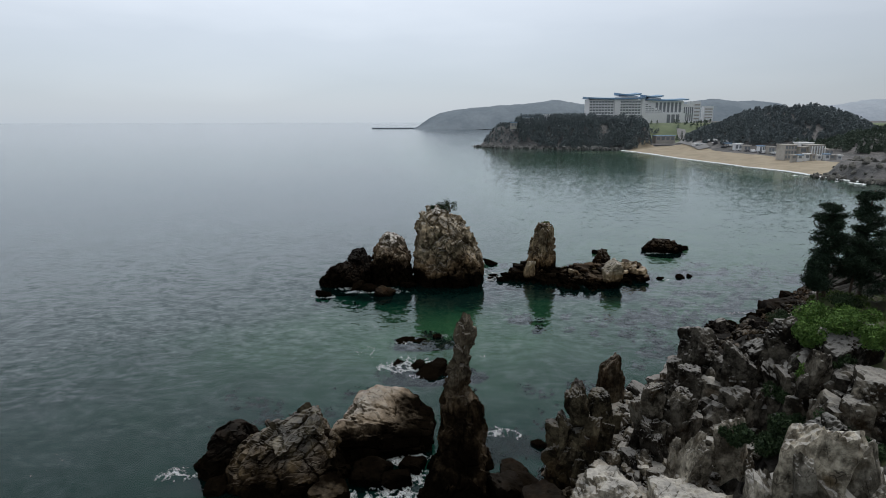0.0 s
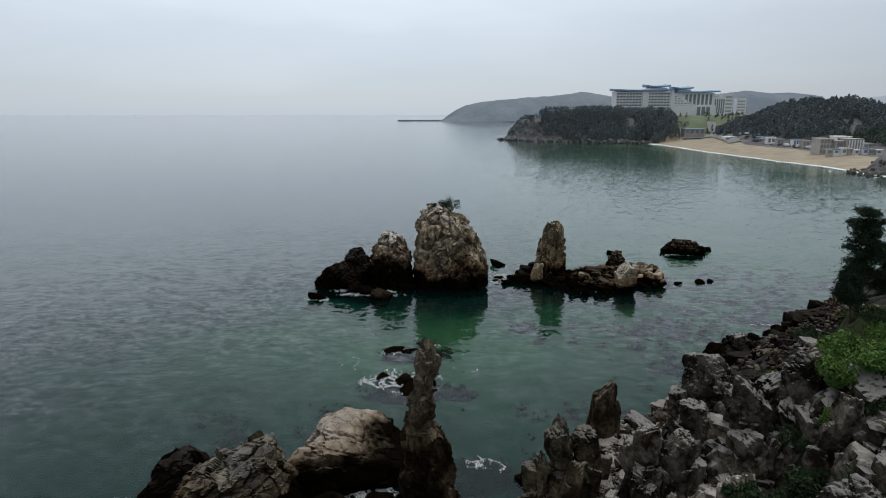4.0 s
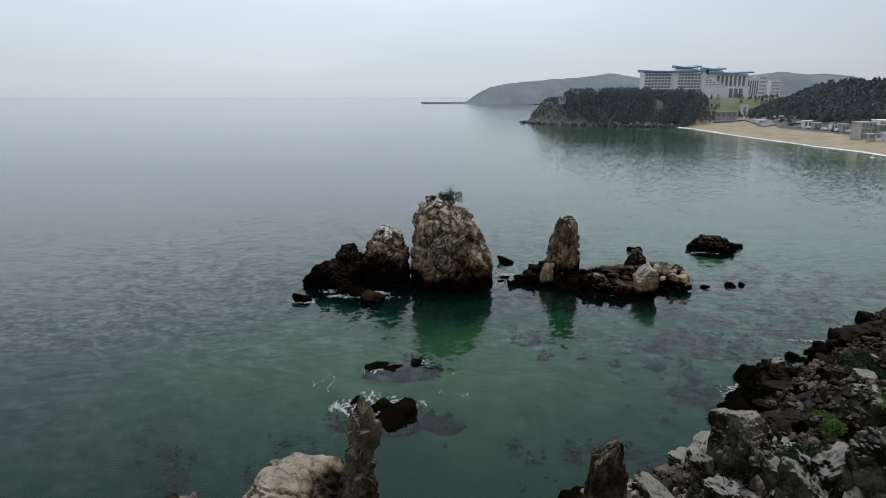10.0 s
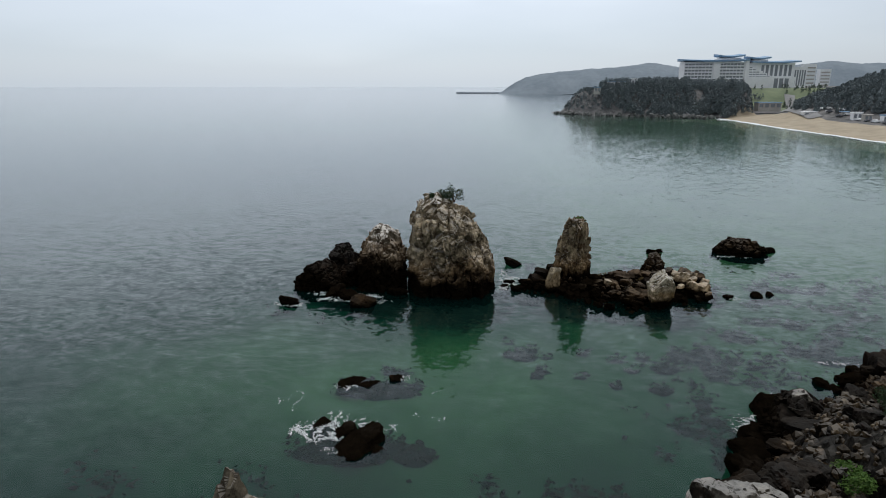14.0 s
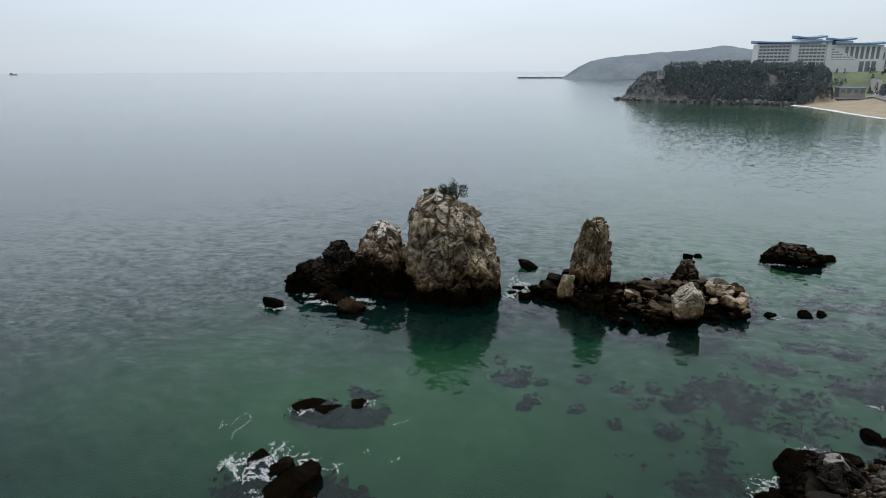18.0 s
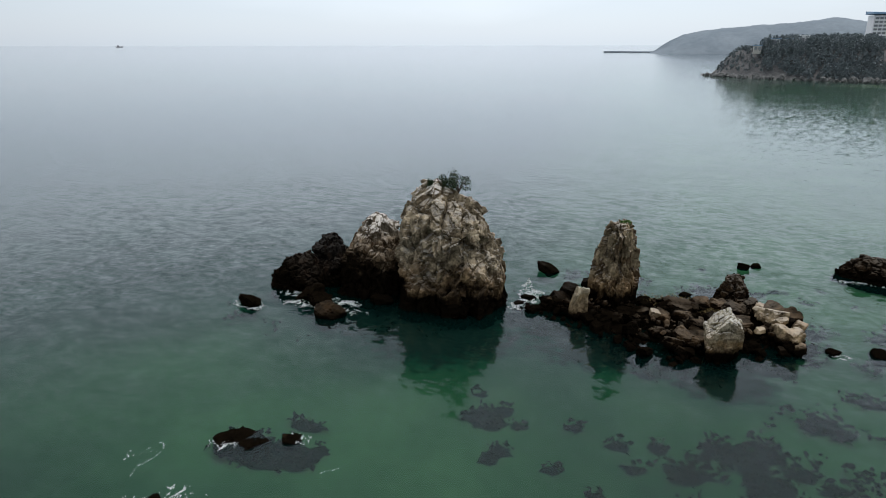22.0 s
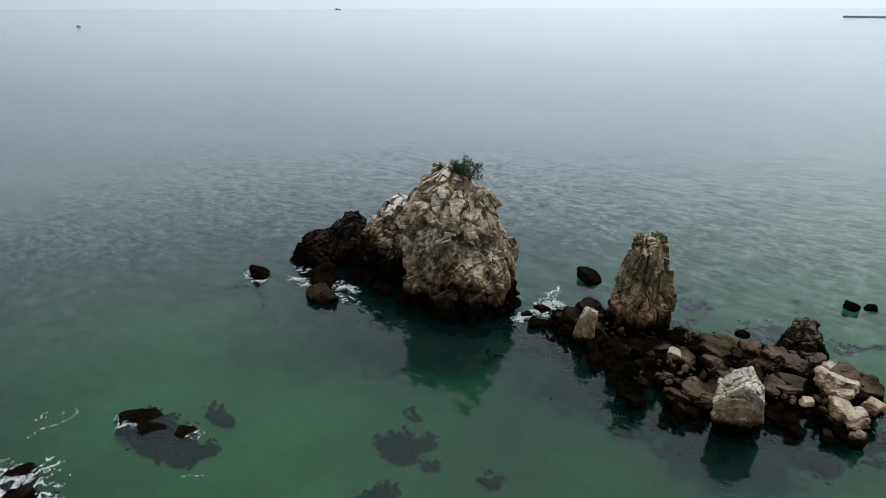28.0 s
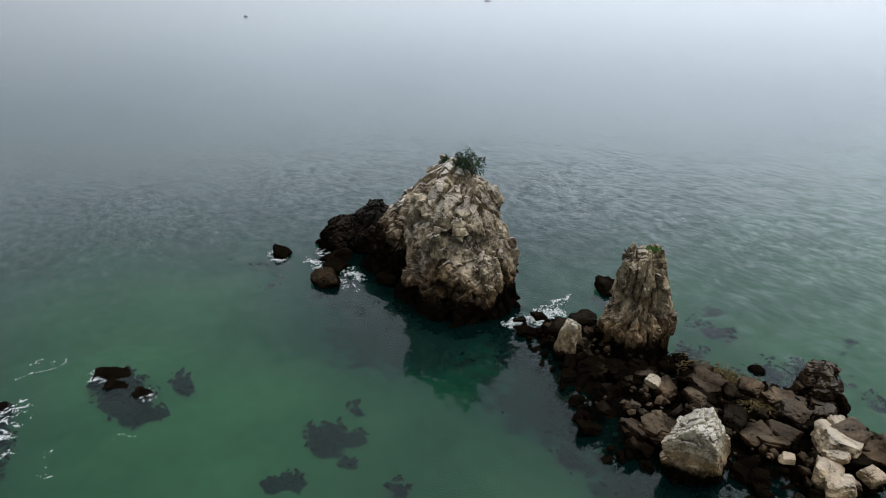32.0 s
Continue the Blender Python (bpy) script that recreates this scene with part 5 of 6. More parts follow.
# ---- foam ----
for cx, cy, rx, ry, gain in ((-3.3, 61.5, 3.2, 1.9, 0.7), (-0.4, 62.6, 3.0, 1.2, 0.5), (-8.5, 91.0, 3.0, 1.2, 0.5), (-13.5, 91.2, 2.2, 1.0, 0.45), (-1.5, 41.6, 2.6, 1.6, 0.6), (-2.4, 39.4, 3.2, 1.6, 0.6), (-6.0, 39.0, 2.0, 1.4, 0.5), (28.6, 67.5, 1.2, 1.4, 0.4), (32, 71.4, 2.0, 1.0, 0.4), (-7.4, 45.2, 1.6, 2.2, 0.75), (-12.6, 45.6, 2.4, 0.9, 0.5), (-1.6, 59.2, 1.6, 0.8, 0.35), (-2.2, 44.2, 2.6, 1.5, 0.75), (-4.8, 43.8, 1.2, 1.0, 0.5), (-16.2, 87.2, 2.4, 1.3, 0.5), (-11.5, 89.3, 2.8, 1.1, 0.55),
                             (-6.2, 89.3, 3.0, 1.1, 0.4), (9.2, 99.5, 1.7, 2.8, 0.6), (8.6, 96.6, 1.2, 1.3, 0.5), (-15.6, 42.6, 2.4, 1.7, 0.5), (27.7, 66.2, 1.0, 2.2, 0.5), (29.0, 63.2, 1.5, 1.2, 0.55),
                             (27.4, 61.8, 1.0, 1.2, 0.4), (5.8, 47.8, 2.0, 1.5, 0.3), (-3.6, 68.6, 1.7, 1.0, 0.4), (0.6, 70.6, 1.3, 0.7, 0.25), (41.5, 115.4, 3.5, 0.9, 0.35), (4.4, 37.5, 1.4, 2.4, 0.35), (36, 96, 1.2, 0.8, 0.25), (40, 79, 2.2, 0.8, 0.3), (-28.3, 43.6, 2.6, 1.8, 0.12), (4.4, 68.6, 1.6, 0.8, 0.1), (4.0, 64.4, 1.8, 0.8, 0.12), (-7.6, 65.6, 2.0, 2.4, 0.16), (-2.6, 63.6, 2.2, 1.0, 0.35), (8.4, 102.4, 1.0, 2.0, 0.4), (28.6, 65.0, 1.0, 2.2, 0.45), (-18.6, 42.0, 1.8, 1.2, 0.35)):
    rng = np.random.default_rng(int(1000 + 7 * cx + 3 * cy))
    n = int(8500 * rx * ry)
    x, y = cx + rng.uniform(-1.5, 1.5, n) * rx, cy + rng.uniform(-1.5, 1.5, n) * ry
    near = 1 - ((x - cx) / rx) ** 2 - ((y - cy) / ry) ** 2
    lace = np.maximum(ridged(x, y, 0.8, 51), ridged(x, y, 1.9, 57) - 0.15)
    stay = rng.random(n) < np.clip(3.0 * (lace - 1.05 + 1.25 * gain * near + 0.35 * fbm(np.stack([x, y, x * 0], 1), 83, 3)), 0, 1) * (near > -1)
    x, y = x[stay], y[stay]
    thing("foam", leaves(np.stack([x, y, rng.uniform(0.0, 0.07, len(x))], 1), rng.uniform(0.012, 0.058, len(x)), MAT_FOAM, rng, "foam", 0.9, 0.6), "white lacy sea foam round a rock", "foam", kind="stuff")

# small stones of the reef
rng = np.random.default_rng(321)
sx, sy = rng.uniform(9, 35, 700), rng.uniform(89, 106, 700)
sd = inside_distance(sx, sy, REEF)
wet_in = sd > -0.7
sx, sy, sd = sx[wet_in], sy[wet_in], sd[wet_in]
rubble("rubble", np.stack([sx, sy, np.clip(sd * 0.5, -0.3, 0.9) + rng.uniform(-0.1, 0.3, len(sx))], 1), 0.12 + 0.32 * rng.random(len(sx)) ** 2, MAT_REEF, "broken brown stones between the reef's boulders", "stones", 12, "boulders on the reef")

# brown weed lying on the reef
rng = np.random.default_rng(123)
wx, wy = rng.normal(24.5, 1.5, 5000), rng.normal(101.3, 0.7, 5000)
thing("seaweed", leaves(np.stack([wx, wy, 0.55 + 0.25 * rng.random(5000)], 1), rng.uniform(0.08, 0.2, 5000), MAT_WEED, rng, "seaweed", 0.7, 0.3), "yellow-brown seaweed lying on the reef", "seaweed", kind="stuff")

# ---- the far shore ----
def step01(v, lo, hi):
    u = np.clip((v - lo) / (hi - lo), 0, 1)
    return u * u * (3 - 2 * u)


def coast_height(x, y):
    x, y = np.atleast_1d(np.asarray(x, float)), np.atleast_1d(np.asarray(y, float))
    d = inside_distance(x, y, COAST)
    p = np.stack([x, y, x * 0], 1)
    z = np.clip(d, -40, 30) * 0.11 + np.clip(d - 30, 0, 200) * 0.035
    dry = step01(d, 4, 30)
    head = step01(y, 498, 512) * step01(x, 178, 168) * step01(d, -2, 22)
    z = np.where(head > 0, np.maximum(z, -1.2 + head * (18 + 4 * step01(x, 40, 75)) * step01(x, 25, 58)), z)
    hill = np.exp(-(((x - 262) / 62) ** 2 + ((y - 470) / 55) ** 2) ** 1.3)
    side = np.exp(-(((x - 330) / 90) ** 2 + ((y - 380) / 60) ** 2) ** 1.2)
    site = step01(y, 560, 620) * step01(d, 0, 40)
    for rise in (31 * hill * dry, 23 * side * dry, 21 * site):
        z = np.where(rise > 0.3, np.maximum(z, rise), z)
    bluff = step01(d, -1, 7) * step01(y, 282, 270) * step01(x, 150, 158)
    z = np.where(bluff > 0.05, np.maximum(z, 8.5 * bluff - 1.5), z)
    return z + 2.2 * fbm(p * 0.06, 5) * step01(z, 2.5, 8) + 1.6 * fbm(p * 0.25, 6) * head


gx, gy = np.meshgrid(np.concatenate([np.arange(18, 320, 2.5), np.arange(320, 900, 20)]), np.concatenate([np.arange(205, 620, 2.5), np.arange(620, 1100, 20)]))
rows, cols = gx.shape
cx_, cy_ = gx.ravel(), gy.ravel()
cz_ = coast_height(cx_, cy_)
faces = grid_faces(rows, cols)
centre = np.stack([cx_, cy_, cz_], 1)[faces].mean(1)
cd = inside_distance(centre[:, 0], centre[:, 1], COAST)
kind_of = np.zeros(len(faces), dtype=int)
kind_of[(cd < 34) & (centre[:, 0] < 215) & (centre[:, 1] < 506) & (centre[:, 1] > 276)] = 1
kind_of[(centre[:, 1] > 400) & (centre[:, 0] > 178) & (centre[:, 2] > 4.2) & (centre[:, 1] < 640) & (((centre[:, 0] - 262) / 84) ** 2 + ((centre[:, 1] - 470) / 74) ** 2 > 1)] = 2
far_ground = thing("ground_far", fast_mesh("ground_far", np.stack([cx_, cy_, cz_], 1), faces, MAT_HEAD, True), "hazy far shore with a rocky headland, a beach and hills", "ground", kind="structure")
far_ground.data.materials.append(MAT_SAND)
far_ground.data.materials.append(MAT_LAWN)
far_ground.data.polygons.foreach_set("material_index", kind_of.astype(np.int32))


def woods(name, label, spots, heights, material, seed, per=85, leaf=0.52):
    """Far trees as one mesh of leaf clumps with uneven tops."""
    rng = np.random.default_rng(seed)
    n = len(spots)
    u = rng.random((n, per))
    wide = (0.34 * (1 - u) ** 0.7 + 0.05) * heights[:, None] * rng.uniform(0.7, 1.15, (n, 1))
    a = rng.uniform(0, 6.283, (n, per))
    r = wide * np.sqrt(rng.random((n, per)))
    P = np.stack([spots[:, :1] + r * np.cos(a), spots[:, 1:2] + r * np.sin(a), spots[:, 2:3] + heights[:, None] * (0.12 + 0.88 * u)], -1).reshape(-1, 3)
    return thing(name, leaves(P, rng.uniform(0.6, 1.4, len(P)) * leaf, material, rng, name, 0.2, 0.6), label, "woods", kind="stuff")


def scatter(count, test, box, seed, tall, gap=-0.12, most=9.0):
    rng = np.random.default_rng(seed)
    x, y = rng.uniform(box[0], box[2], count), rng.uniform(box[1], box[3], count)
    keep = test(x, y) & (fbm(np.stack([x * 0.05, y * 0.05, x * 0], 1), seed + 90) > gap)
    x, y = x[keep], y[keep]
    return np.stack([x, y, coast_height(x, y) - 0.3], 1), np.minimum(rng.uniform(*tall, len(x)) * (1 + 1.7 * fbm(np.stack([x * 0.04, y * 0.04, x * 0], 1), seed + 70)), most)


# the haze on these woods comes from their leaf colours
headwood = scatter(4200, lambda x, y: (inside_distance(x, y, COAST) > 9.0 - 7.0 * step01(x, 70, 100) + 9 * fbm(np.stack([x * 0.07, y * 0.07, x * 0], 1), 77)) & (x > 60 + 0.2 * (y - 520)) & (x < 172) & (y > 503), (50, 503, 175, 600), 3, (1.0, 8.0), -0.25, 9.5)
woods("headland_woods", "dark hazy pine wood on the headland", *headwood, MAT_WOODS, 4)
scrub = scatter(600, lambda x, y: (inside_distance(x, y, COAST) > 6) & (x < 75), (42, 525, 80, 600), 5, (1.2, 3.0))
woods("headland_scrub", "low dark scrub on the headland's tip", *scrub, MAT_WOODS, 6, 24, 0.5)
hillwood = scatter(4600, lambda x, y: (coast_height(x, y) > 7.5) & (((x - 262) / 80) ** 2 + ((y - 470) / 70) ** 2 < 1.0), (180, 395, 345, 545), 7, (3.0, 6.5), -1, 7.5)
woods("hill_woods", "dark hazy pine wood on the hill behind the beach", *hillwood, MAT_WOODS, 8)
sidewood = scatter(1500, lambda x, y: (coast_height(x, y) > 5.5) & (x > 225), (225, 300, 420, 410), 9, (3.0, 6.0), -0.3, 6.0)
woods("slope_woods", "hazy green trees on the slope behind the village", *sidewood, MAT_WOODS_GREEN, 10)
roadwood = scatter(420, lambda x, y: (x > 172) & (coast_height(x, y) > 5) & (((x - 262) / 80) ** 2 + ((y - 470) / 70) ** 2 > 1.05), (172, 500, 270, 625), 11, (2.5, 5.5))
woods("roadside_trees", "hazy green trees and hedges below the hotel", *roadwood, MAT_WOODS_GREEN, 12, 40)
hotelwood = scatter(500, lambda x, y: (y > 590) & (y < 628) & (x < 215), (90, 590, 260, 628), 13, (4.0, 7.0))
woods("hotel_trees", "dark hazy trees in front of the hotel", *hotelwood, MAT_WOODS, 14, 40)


def ridge(name, x0, x1, y, deep, tops, material, label, seed, rough=6):
    """A far wooded ridge whose crest runs along x."""
    xs, vs = np.linspace(x0, x1, 220), np.linspace(-1, 1, 15)
    X, V = np.meshgrid(xs, vs)
    crest = np.interp(X, [p[0] for p in tops], [p[1] for p in tops])
    p = np.stack([X.ravel() * 0.02, V.ravel() * 3, X.ravel() * 0], 1)
    q = np.stack([X.ravel() * 0.11, V.ravel() * 9, X.ravel() * 0], 1)
    Z = crest * np.cos(V * math.pi / 2) ** 0.8 + (rough * fbm(p, seed) + 0.35 * rough * fbm(q, seed + 1)).reshape(X.shape) * np.clip(crest / 20, 0, 1) - 1
    return thing(name, fast_mesh(name, np.stack([X.ravel(), y + deep * V.ravel(), Z.ravel()], 1), grid_faces(15, 220), material, True), label, "hill", kind="structure")


ridge("backdrop_ridge", -75, 900, 1700, 160, [(-75, 0), (-60, 7), (-30, 30), (0, 44), (40, 52), (150, 60), (210, 66), (315, 76), (380, 66), (520, 60), (620, 66), (730, 80), (800, 74), (900, 70)], MAT_HILL, "wooded ridge with grey-blue haze in its colour", 31)
ridge("backdrop_ridge", 500, 3200, 2900, 250, [(500, 0), (1000, 20), (1250, 42), (1500, 55), (1750, 75), (1950, 108), (2200, 128), (2600, 150), (3200, 160)], MAT_HILL_FAR, "pale far ridge with haze in its colour", 33, 14)
# the breakwater shares the ridge's haze-tinted colour
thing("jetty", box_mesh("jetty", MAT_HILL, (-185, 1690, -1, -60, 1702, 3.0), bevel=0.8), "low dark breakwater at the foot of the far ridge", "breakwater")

# surf along the beach
def surf_field(x, y):
    d = inside_distance(x, y, COAST)
    p = np.stack([x * 0.08, y * 0.08, x * 0], 1)
    edge = d + 2 + 5 * fbm(p, 61)
    band = 1 - np.abs(edge) / (1.5 + 2.2 * np.clip(fbm(p * 0.8, 63) + 0.25, 0, 1))
    outer = (1 - np.abs(edge + 9) / 1.6) * (fbm(p * 1.3, 67) > 0.08) * (y < 300)
    return np.where((y > 225) & (y < 500), np.maximum(band, outer), -1)


patches("surf", surf_field, 110, 225, 180, 500, 0.5, 0.06, 0.35, MAT_FOAM, "thin white line of surf along the beach", "surf")
rng = np.random.default_rng(17)
sx, sy = rng.uniform(160, 212, 260), rng.uniform(224, 280, 260)
sd = inside_distance(sx, sy, COAST)
sx, sy = sx[(sd > -6) & (sd < 26)], sy[(sd > -6) & (sd < 26)]
rubble("rocks", np.stack([sx, sy, np.maximum(0.3, coast_height(sx, sy))], 1), rng.uniform(0.6, 2.3, len(sx)), MAT_BEACHROCK, "dark grey rocks at the end of the beach", "rocks", 18)
sx = rng.uniform(30, 160, 90)
sy = np.interp(sx, [30, 60, 105, 131, 154, 165], [577, 543, 521, 511, 508, 507]) + rng.uniform(-3, 2, 90)
rubble("rocks", np.stack([sx, sy, rng.uniform(0, 1.2, 90)], 1), rng.uniform(0.8, 3.0, 90), MAT_FARROCK, "dark rocks at the headland's foot", "rocks", 19)

# ---- the hotel ----
hotel = tagged(new("hotel"), "large white stepped hotel with curved blue roofs", "hotel")
hotel.location = (153, 640, 20)
part("wall", box_mesh("wall", MAT_WHITE, (0, 4, 0, 54, 24, 24.5)), hotel, "white balcony front")
part("wall", box_mesh("wall", MAT_WHITE, (66, 6, 0, 98, 26, 23)), hotel, "white block with tall piers")
part("wall", box_mesh("wall", MAT_WHITE, (54.1, 6.2, 0, 65.9, 24, 23)), hotel, "white link block")
part("wall", box_mesh("wall", MAT_WHITE, (98, 8, 0, 110, 24, 20)), hotel, "white end wing")
part("wall", box_mesh("wall", MAT_WHITE, (54, 2, 0, 98, 6, 11)), hotel, "white podium")
part("tower", box_mesh("tower", MAT_WHITE, (26, 2.5, 0, 32, 4, 27)), hotel, "plain white stair tower")
part("tower", box_mesh("tower", MAT_WHITE, (54, 3, 0, 57, 5, 27)), hotel, "plain white stair tower")
for k in range(7):
    part("terrace", box_mesh("terrace", MAT_WHITE, (57.1 + 0.12 * k, 3 + 0.35 * k, 0.1 * k, 81 - 3.6 * k, 6.4 + k * 0.2, 10.0 + 2.1 * k)), hotel, "stepped white terrace")


def curved_roof(x0, x1, y0, y1, z, sag, name="roof"):
    bm = bmesh.new()
    n, rings = 12, []
    for k in range(n + 1):
        a = k / n
        x, za = x0 + (x1 - x0) * a, z + sag * (2 * a - 1) ** 2
        rings.append([bm.verts.new(c) for c in ((x, y0, za), (x, y1, za), (x, y1, za + 2.6), (x, y0, za + 1.3))])
    for lo, hi in zip(rings, rings[1:]):
        for j in range(4):
            bm.faces.new((lo[j], hi[j], hi[(j + 1) % 4], lo[(j + 1) % 4]))
    bm.faces.new(rings[0])
    bm.faces.new(rings[-1][::-1])
    part(name, bm_mesh(name, bm, MAT_ROOFBLUE), hotel, "curved blue roof")


curved_roof(-2, 57, 1, 26, 24.6, 0.9)
curved_roof(30, 53, 3, 22, 28.3, 1.2)
curved_roof(60, 102, 3, 28, 23.0, 0.9)
curved_roof(58, 76, 4, 24, 26.5, 1.0)
part("attic", box_mesh("attic", MAT_WHITE, (33, 5, 24.5, 50, 20, 28.2)), hotel, "white attic storey")
part("attic", box_mesh("attic", MAT_WHITE, (61, 6, 23, 74, 22, 26.4)), hotel, "white attic storey")
window_me = box_mesh("window", MAT_SHADOWGLASS, (0, 3.9, 0, 2.4, 4.05, 1.5))
slab_me = box_mesh("balcony", MAT_WHITE, (0, 3.0, 0, 3.1, 4.0, 0.75))
for floor_ in range(8):
    for bay in range(17):
        if bay in (8, 9):
            continue
        x = 0.8 + 3.1 * bay
        part("window", window_me, hotel).location = (x, 0, 1.9 + 2.8 * floor_)
        part("balcony", slab_me, hotel).location = (x - 0.3, 0, 0.75 + 2.8 * floor_)
for step_ in range(7):
    n = int((23 - 3.6 * step_) / 3.1)
    for bay in range(n):
        low = part("window", window_me, hotel)
        low.location, low.scale = (58.2 + 3.1 * bay, 0.35 * step_ - 0.98, 8.5 + 2.1 * step_), (1, 1, 0.55)
for bay in range(7):
    part("window", box_mesh("window", MAT_SHADOWGLASS, (69 + 4 * bay, 5.9, 11.6, 71.4 + 4 * bay, 6.05, 21.6)), hotel, "tall dark window")
for bay in range(3):
    part("gate", box_mesh("gate", MAT_SHADOWGLASS, (80 + 4.6 * bay, 1.9, 0.5, 83.4 + 4.6 * bay, 2.05, 9.5)), hotel, "tall dark opening")
for k in range(5):
    part("window", box_mesh("window", MAT_SHADOWGLASS, (99.2 + 2.1 * k, 7.9, 3, 100.4 + 2.1 * k, 8.05, 17)), hotel, "dark window strip")


# ---- the village by the beach ----
def small_house(at, size, floors, bays, wall, label, roof=None, group="village by the beach"):
    top = tagged(new("house"), label, "house", group)
    top.location = at
    w, d, h = size
    part("wall", box_mesh("wall", wall, (0, 0, -2, w, d, h), bevel=0.05), top)
    part("roof", box_mesh("roof", roof or wall, (-0.4, -0.4, h, w + 0.4, d + 0.4, h + 0.5), bevel=0.1), top)
    fh = h / floors
    for f in range(floors):
        for b in range(bays):
            bw = w / bays
            part("window", box_mesh("window", MAT_SHADOWGLASS, (bw * b + 0.18 * bw, -0.06, f * fh + 0.25 * fh, bw * b + 0.82 * bw, 0.1, f * fh + 0.85 * fh)), top)
    return top


small_house((188.5, 338, 3.2), (6.4, 9, 7.6), 3, 4, MAT_BEIGE, "beige three-storey house with open galleries by the beach")
small_house((195.2, 336, 3.2), (4.2, 9, 6.6), 2, 1, MAT_BEIGE, "beige two-storey house with a blank front")
small_house((199.7, 334, 3.2), (7.4, 9, 7.6), 2, 5, MAT_BEIGE, "beige house with a row of tall white piers")
small_house((198.5, 341, 8.2), (7, 7, 3.6), 1, 4, MAT_WHITE, "white upper pavilion behind the beach houses", MAT_WHITE)
small_house((208.2, 333, 3.2), (3.4, 7, 5.4), 2, 2, MAT_BEIGE, "small grey house at the end of the row")
small_house((186, 452, 4.0), (10, 6, 3.2), 1, 3, MAT_WHITE, "low white beach pavilion", MAT_WHITE)
small_house((178, 512, 7.0), (16, 9, 4.2), 1, 4, MAT_BEIGE, "low building with a blue roof", MAT_ROOFBLUE)
small_house((63, 552, 18.5), (5, 5, 3.4), 1, 2, MAT_BEIGE, "small pale house on the headland", MAT_ROOFBLUE)
small_house((74, 556, 21), (14, 7, 5.5), 1, 3, MAT_WHITE, "low pale house with a grey-blue roof on the headland", MAT_ROOFBLUE)
small_house((92, 552, 21), (5, 5, 7.5), 1, 2, MAT_WHITE, "small white house among the headland's trees")
small_house((228, 300, 12), (30, 12, 4.0), 1, 8, MAT_WHITE, "long white low building on the slope", MAT_WHITE)
for k in range(6):
    thing("pier", box_mesh("pier", MAT_WHITE, (-0.22, -0.22, -1.0, 0.22, 0.22, 7.4), bevel=0.04), "tall white pier before the beach houses", "pier", "piers of the beach row", at=(199.9 + 1.4 * k, 332.6, 3.2))
for k in range(8):
    rng = np.random.default_rng(260 + k)
    small_house((186 + 3.4 * k + rng.uniform(-0.5, 0.5), 326 + rng.uniform(-1, 2), 4.0), (rng.uniform(1.6, 2.8), 2, rng.uniform(1.8, 2.8)), 1, 1, MAT_WHITE if k % 3 else MAT_BEIGE, "small white kiosk before the beach houses" if k % 3 else "small grey kiosk before the beach houses", MAT_ROOFBLUE if k % 4 == 1 else None, "kiosks by the beach")
for k, (x, y, w, h) in enumerate(((560, 1350, 24, 62), (596, 1360, 20, 52), (900, 1900, 40, 70), (960, 1910, 34, 66), (1010, 1900, 40, 68))):
    tower = tagged(new("tower_block"), "pale tower block in the haze", "tower block", "far tower blocks")
    tower.location = (x - 22 if k < 2 else x, y, 0)
    part("wall", box_mesh("wall", MAT_WHITE, (0, 0, 0, w, 16, h)), tower)
    for f in range(8):
        part("window", box_mesh("window", MAT_BEIGE, (2, -0.3, h * (f + 0.3) / 8.5, w - 2, 0.1, h * (f + 0.7) / 8.5)), tower, "band of windows")


def car(at, turn, paint, label):
    top = tagged(new("car"), label, "car", "parked cars")
    top.matrix_basis = pose(*at, 0, 0, turn)
    bm = bmesh.new()
    box_bm(bm, -2.2, -0.88, 0.35, 2.2, 0.88, 0.95, 0.15)
    box_bm(bm, -1.3, -0.8, 0.95, 1.2, 0.8, 1.5, 0.2)
    part("body", bm_mesh("body", bm, paint), top)
    for wx in (-1.4, 1.4):
        for wy in (-0.86, 0.86):
            w = bmesh.new()
            bmesh.ops.create_cone(w, cap_ends=True, segments=12, radius1=0.34, radius2=0.34, depth=0.22, matrix=Matrix.Translation((wx, wy, 0.34)) @ Matrix.Rotation(1.5708, 4, "X"))
            part("wheel", bm_mesh("wheel", w, MAT_CARDARK), top)


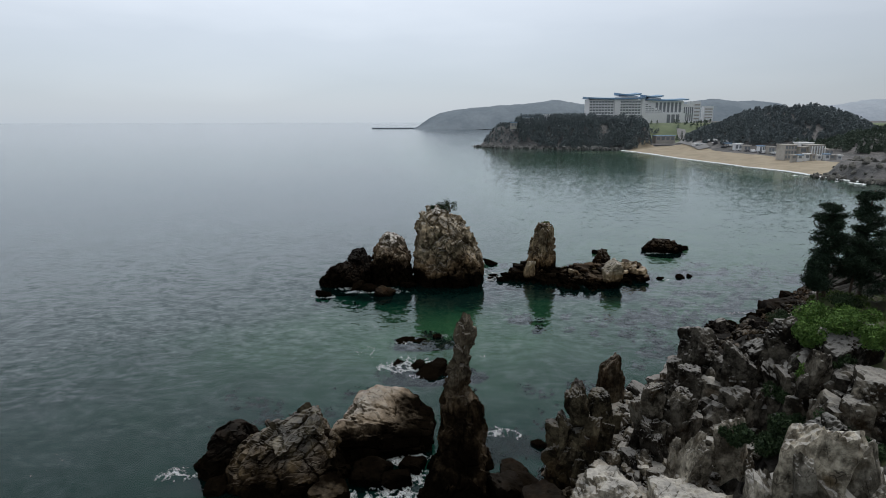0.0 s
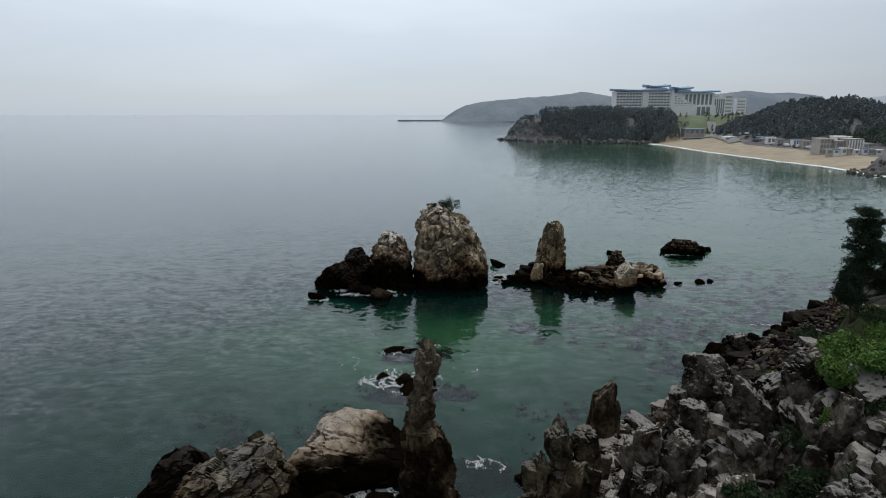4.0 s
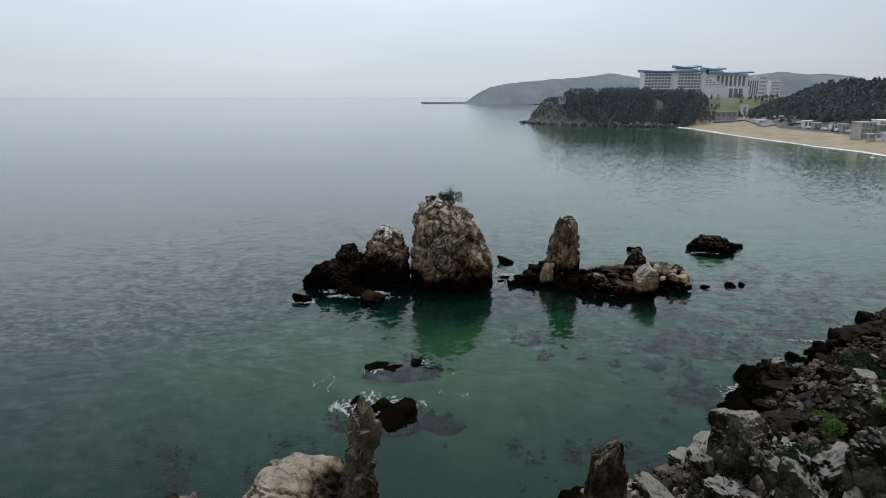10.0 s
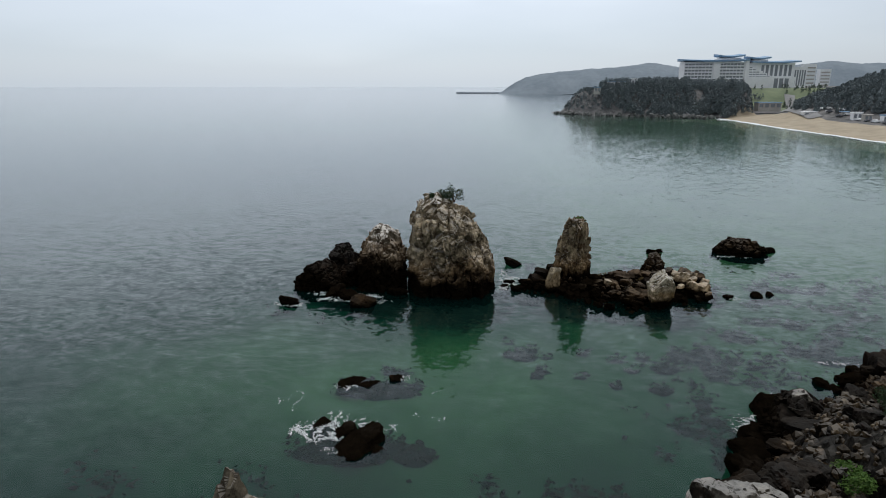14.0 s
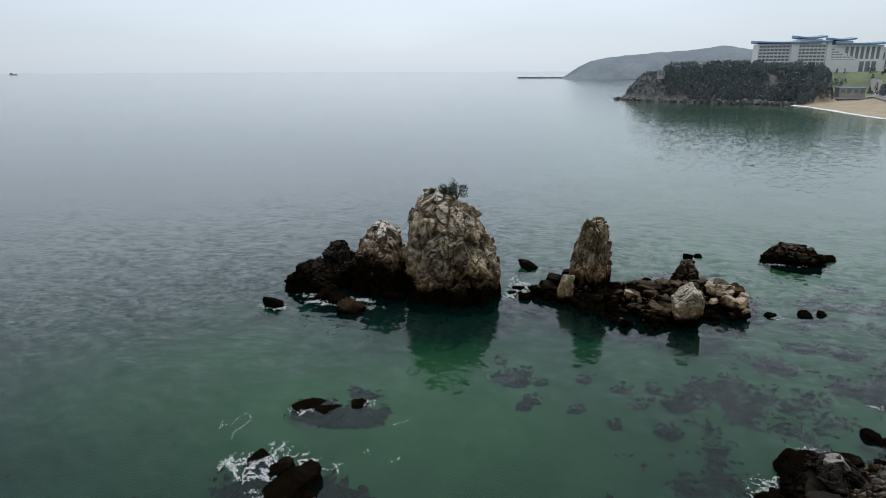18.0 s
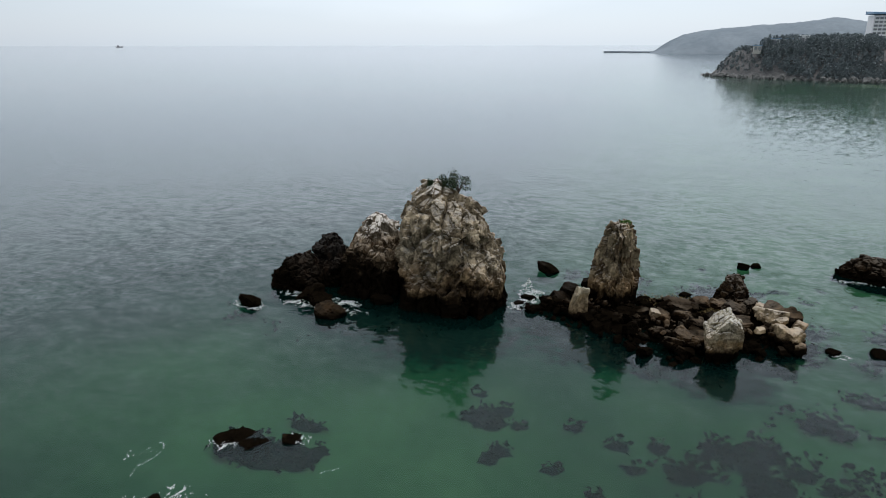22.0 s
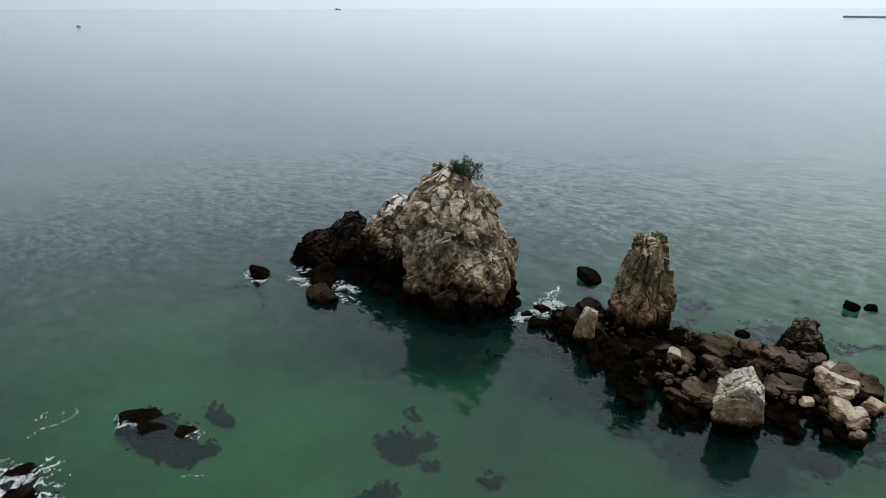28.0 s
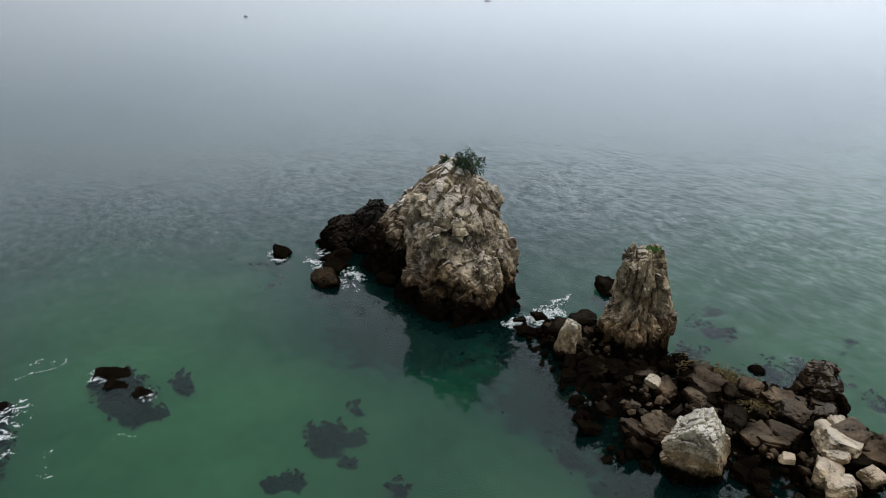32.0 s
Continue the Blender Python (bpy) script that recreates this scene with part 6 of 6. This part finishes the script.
for k in range(26):
    rng = np.random.default_rng(60 + k)
    u = rng.random()
    x, y = 205 - 9 * u + 5 * rng.random(), 352 + 110 * u
    dark = rng.random() < 0.45
    car((x, y, float(coast_height(x, y)[0])), rng.uniform(0, 180), MAT_CARDARK if dark else MAT_CARWHITE, "dark parked car by the beach" if dark else "white parked car by the beach")
for k in range(9):
    rng = np.random.default_rng(160 + k)
    u = k / 8
    small_house((206 - 9 * u + rng.uniform(-1, 2), 356 + 104 * u, 4.3), (rng.uniform(3, 6), 4, rng.uniform(2.6, 4.2)), 1, 2, MAT_WHITE if k % 2 else MAT_BEIGE, "small white beach stall" if k % 2 else "small grey beach stall", MAT_ROOFBLUE if k % 3 == 0 else None, "stalls behind the beach")
# the road up to the hotel
rd = [(188, 440), (190, 470), (194, 500), (205, 530), (222, 560), (232, 600)]
bm = bmesh.new()
prev = None
for k in range(41):
    u = k / 40 * (len(rd) - 1)
    i = min(int(u), len(rd) - 2)
    a, b = Vector(rd[i]), Vector(rd[i + 1])
    c, n = a.lerp(b, u - i), (b - a).normalized().orthogonal()
    ring = [bm.verts.new((c.x + n.x * o, c.y + n.y * o, float(coast_height(c.x + n.x * o, c.y + n.y * o)[0]) + 0.6)) for o in (-4, 0, 4)]
    if prev:
        for j in (0, 1):
            bm.faces.new((prev[j], prev[j + 1], ring[j + 1], ring[j]))
    prev = ring
thing("road", bm_mesh("road", bm, MAT_ASPHALT, True), "pale grey road climbing from the beach", "road", kind="structure")


# ---- boats far out ----
def boat(at, turn, size, label):
    top = tagged(new("boat"), label, "boat", "boats far out")
    top.matrix_basis = pose(*at, 0, 0, turn) @ Matrix.Scale(size, 4)
    bm = bmesh.new()
    box_bm(bm, -6, -1.6, -0.4, 6, 1.6, 1.4, 0.3)
    for v in bm.verts:
        if v.co.x > 5:
            v.co.y *= 0.25
            v.co.z += 0.6
    part("hull", bm_mesh("hull", bm, MAT_HULL), top)
    part("cabin", box_mesh("cabin", MAT_HULL, (-4, -1.1, 1.4, -0.5, 1.1, 3.6), bevel=0.15), top)


boat((-830, 398, 0), 20, 0.6, "small grey fishing boat far out")
boat((-2865, 2646, 0), 35, 3.0, "grey ship on the horizon")
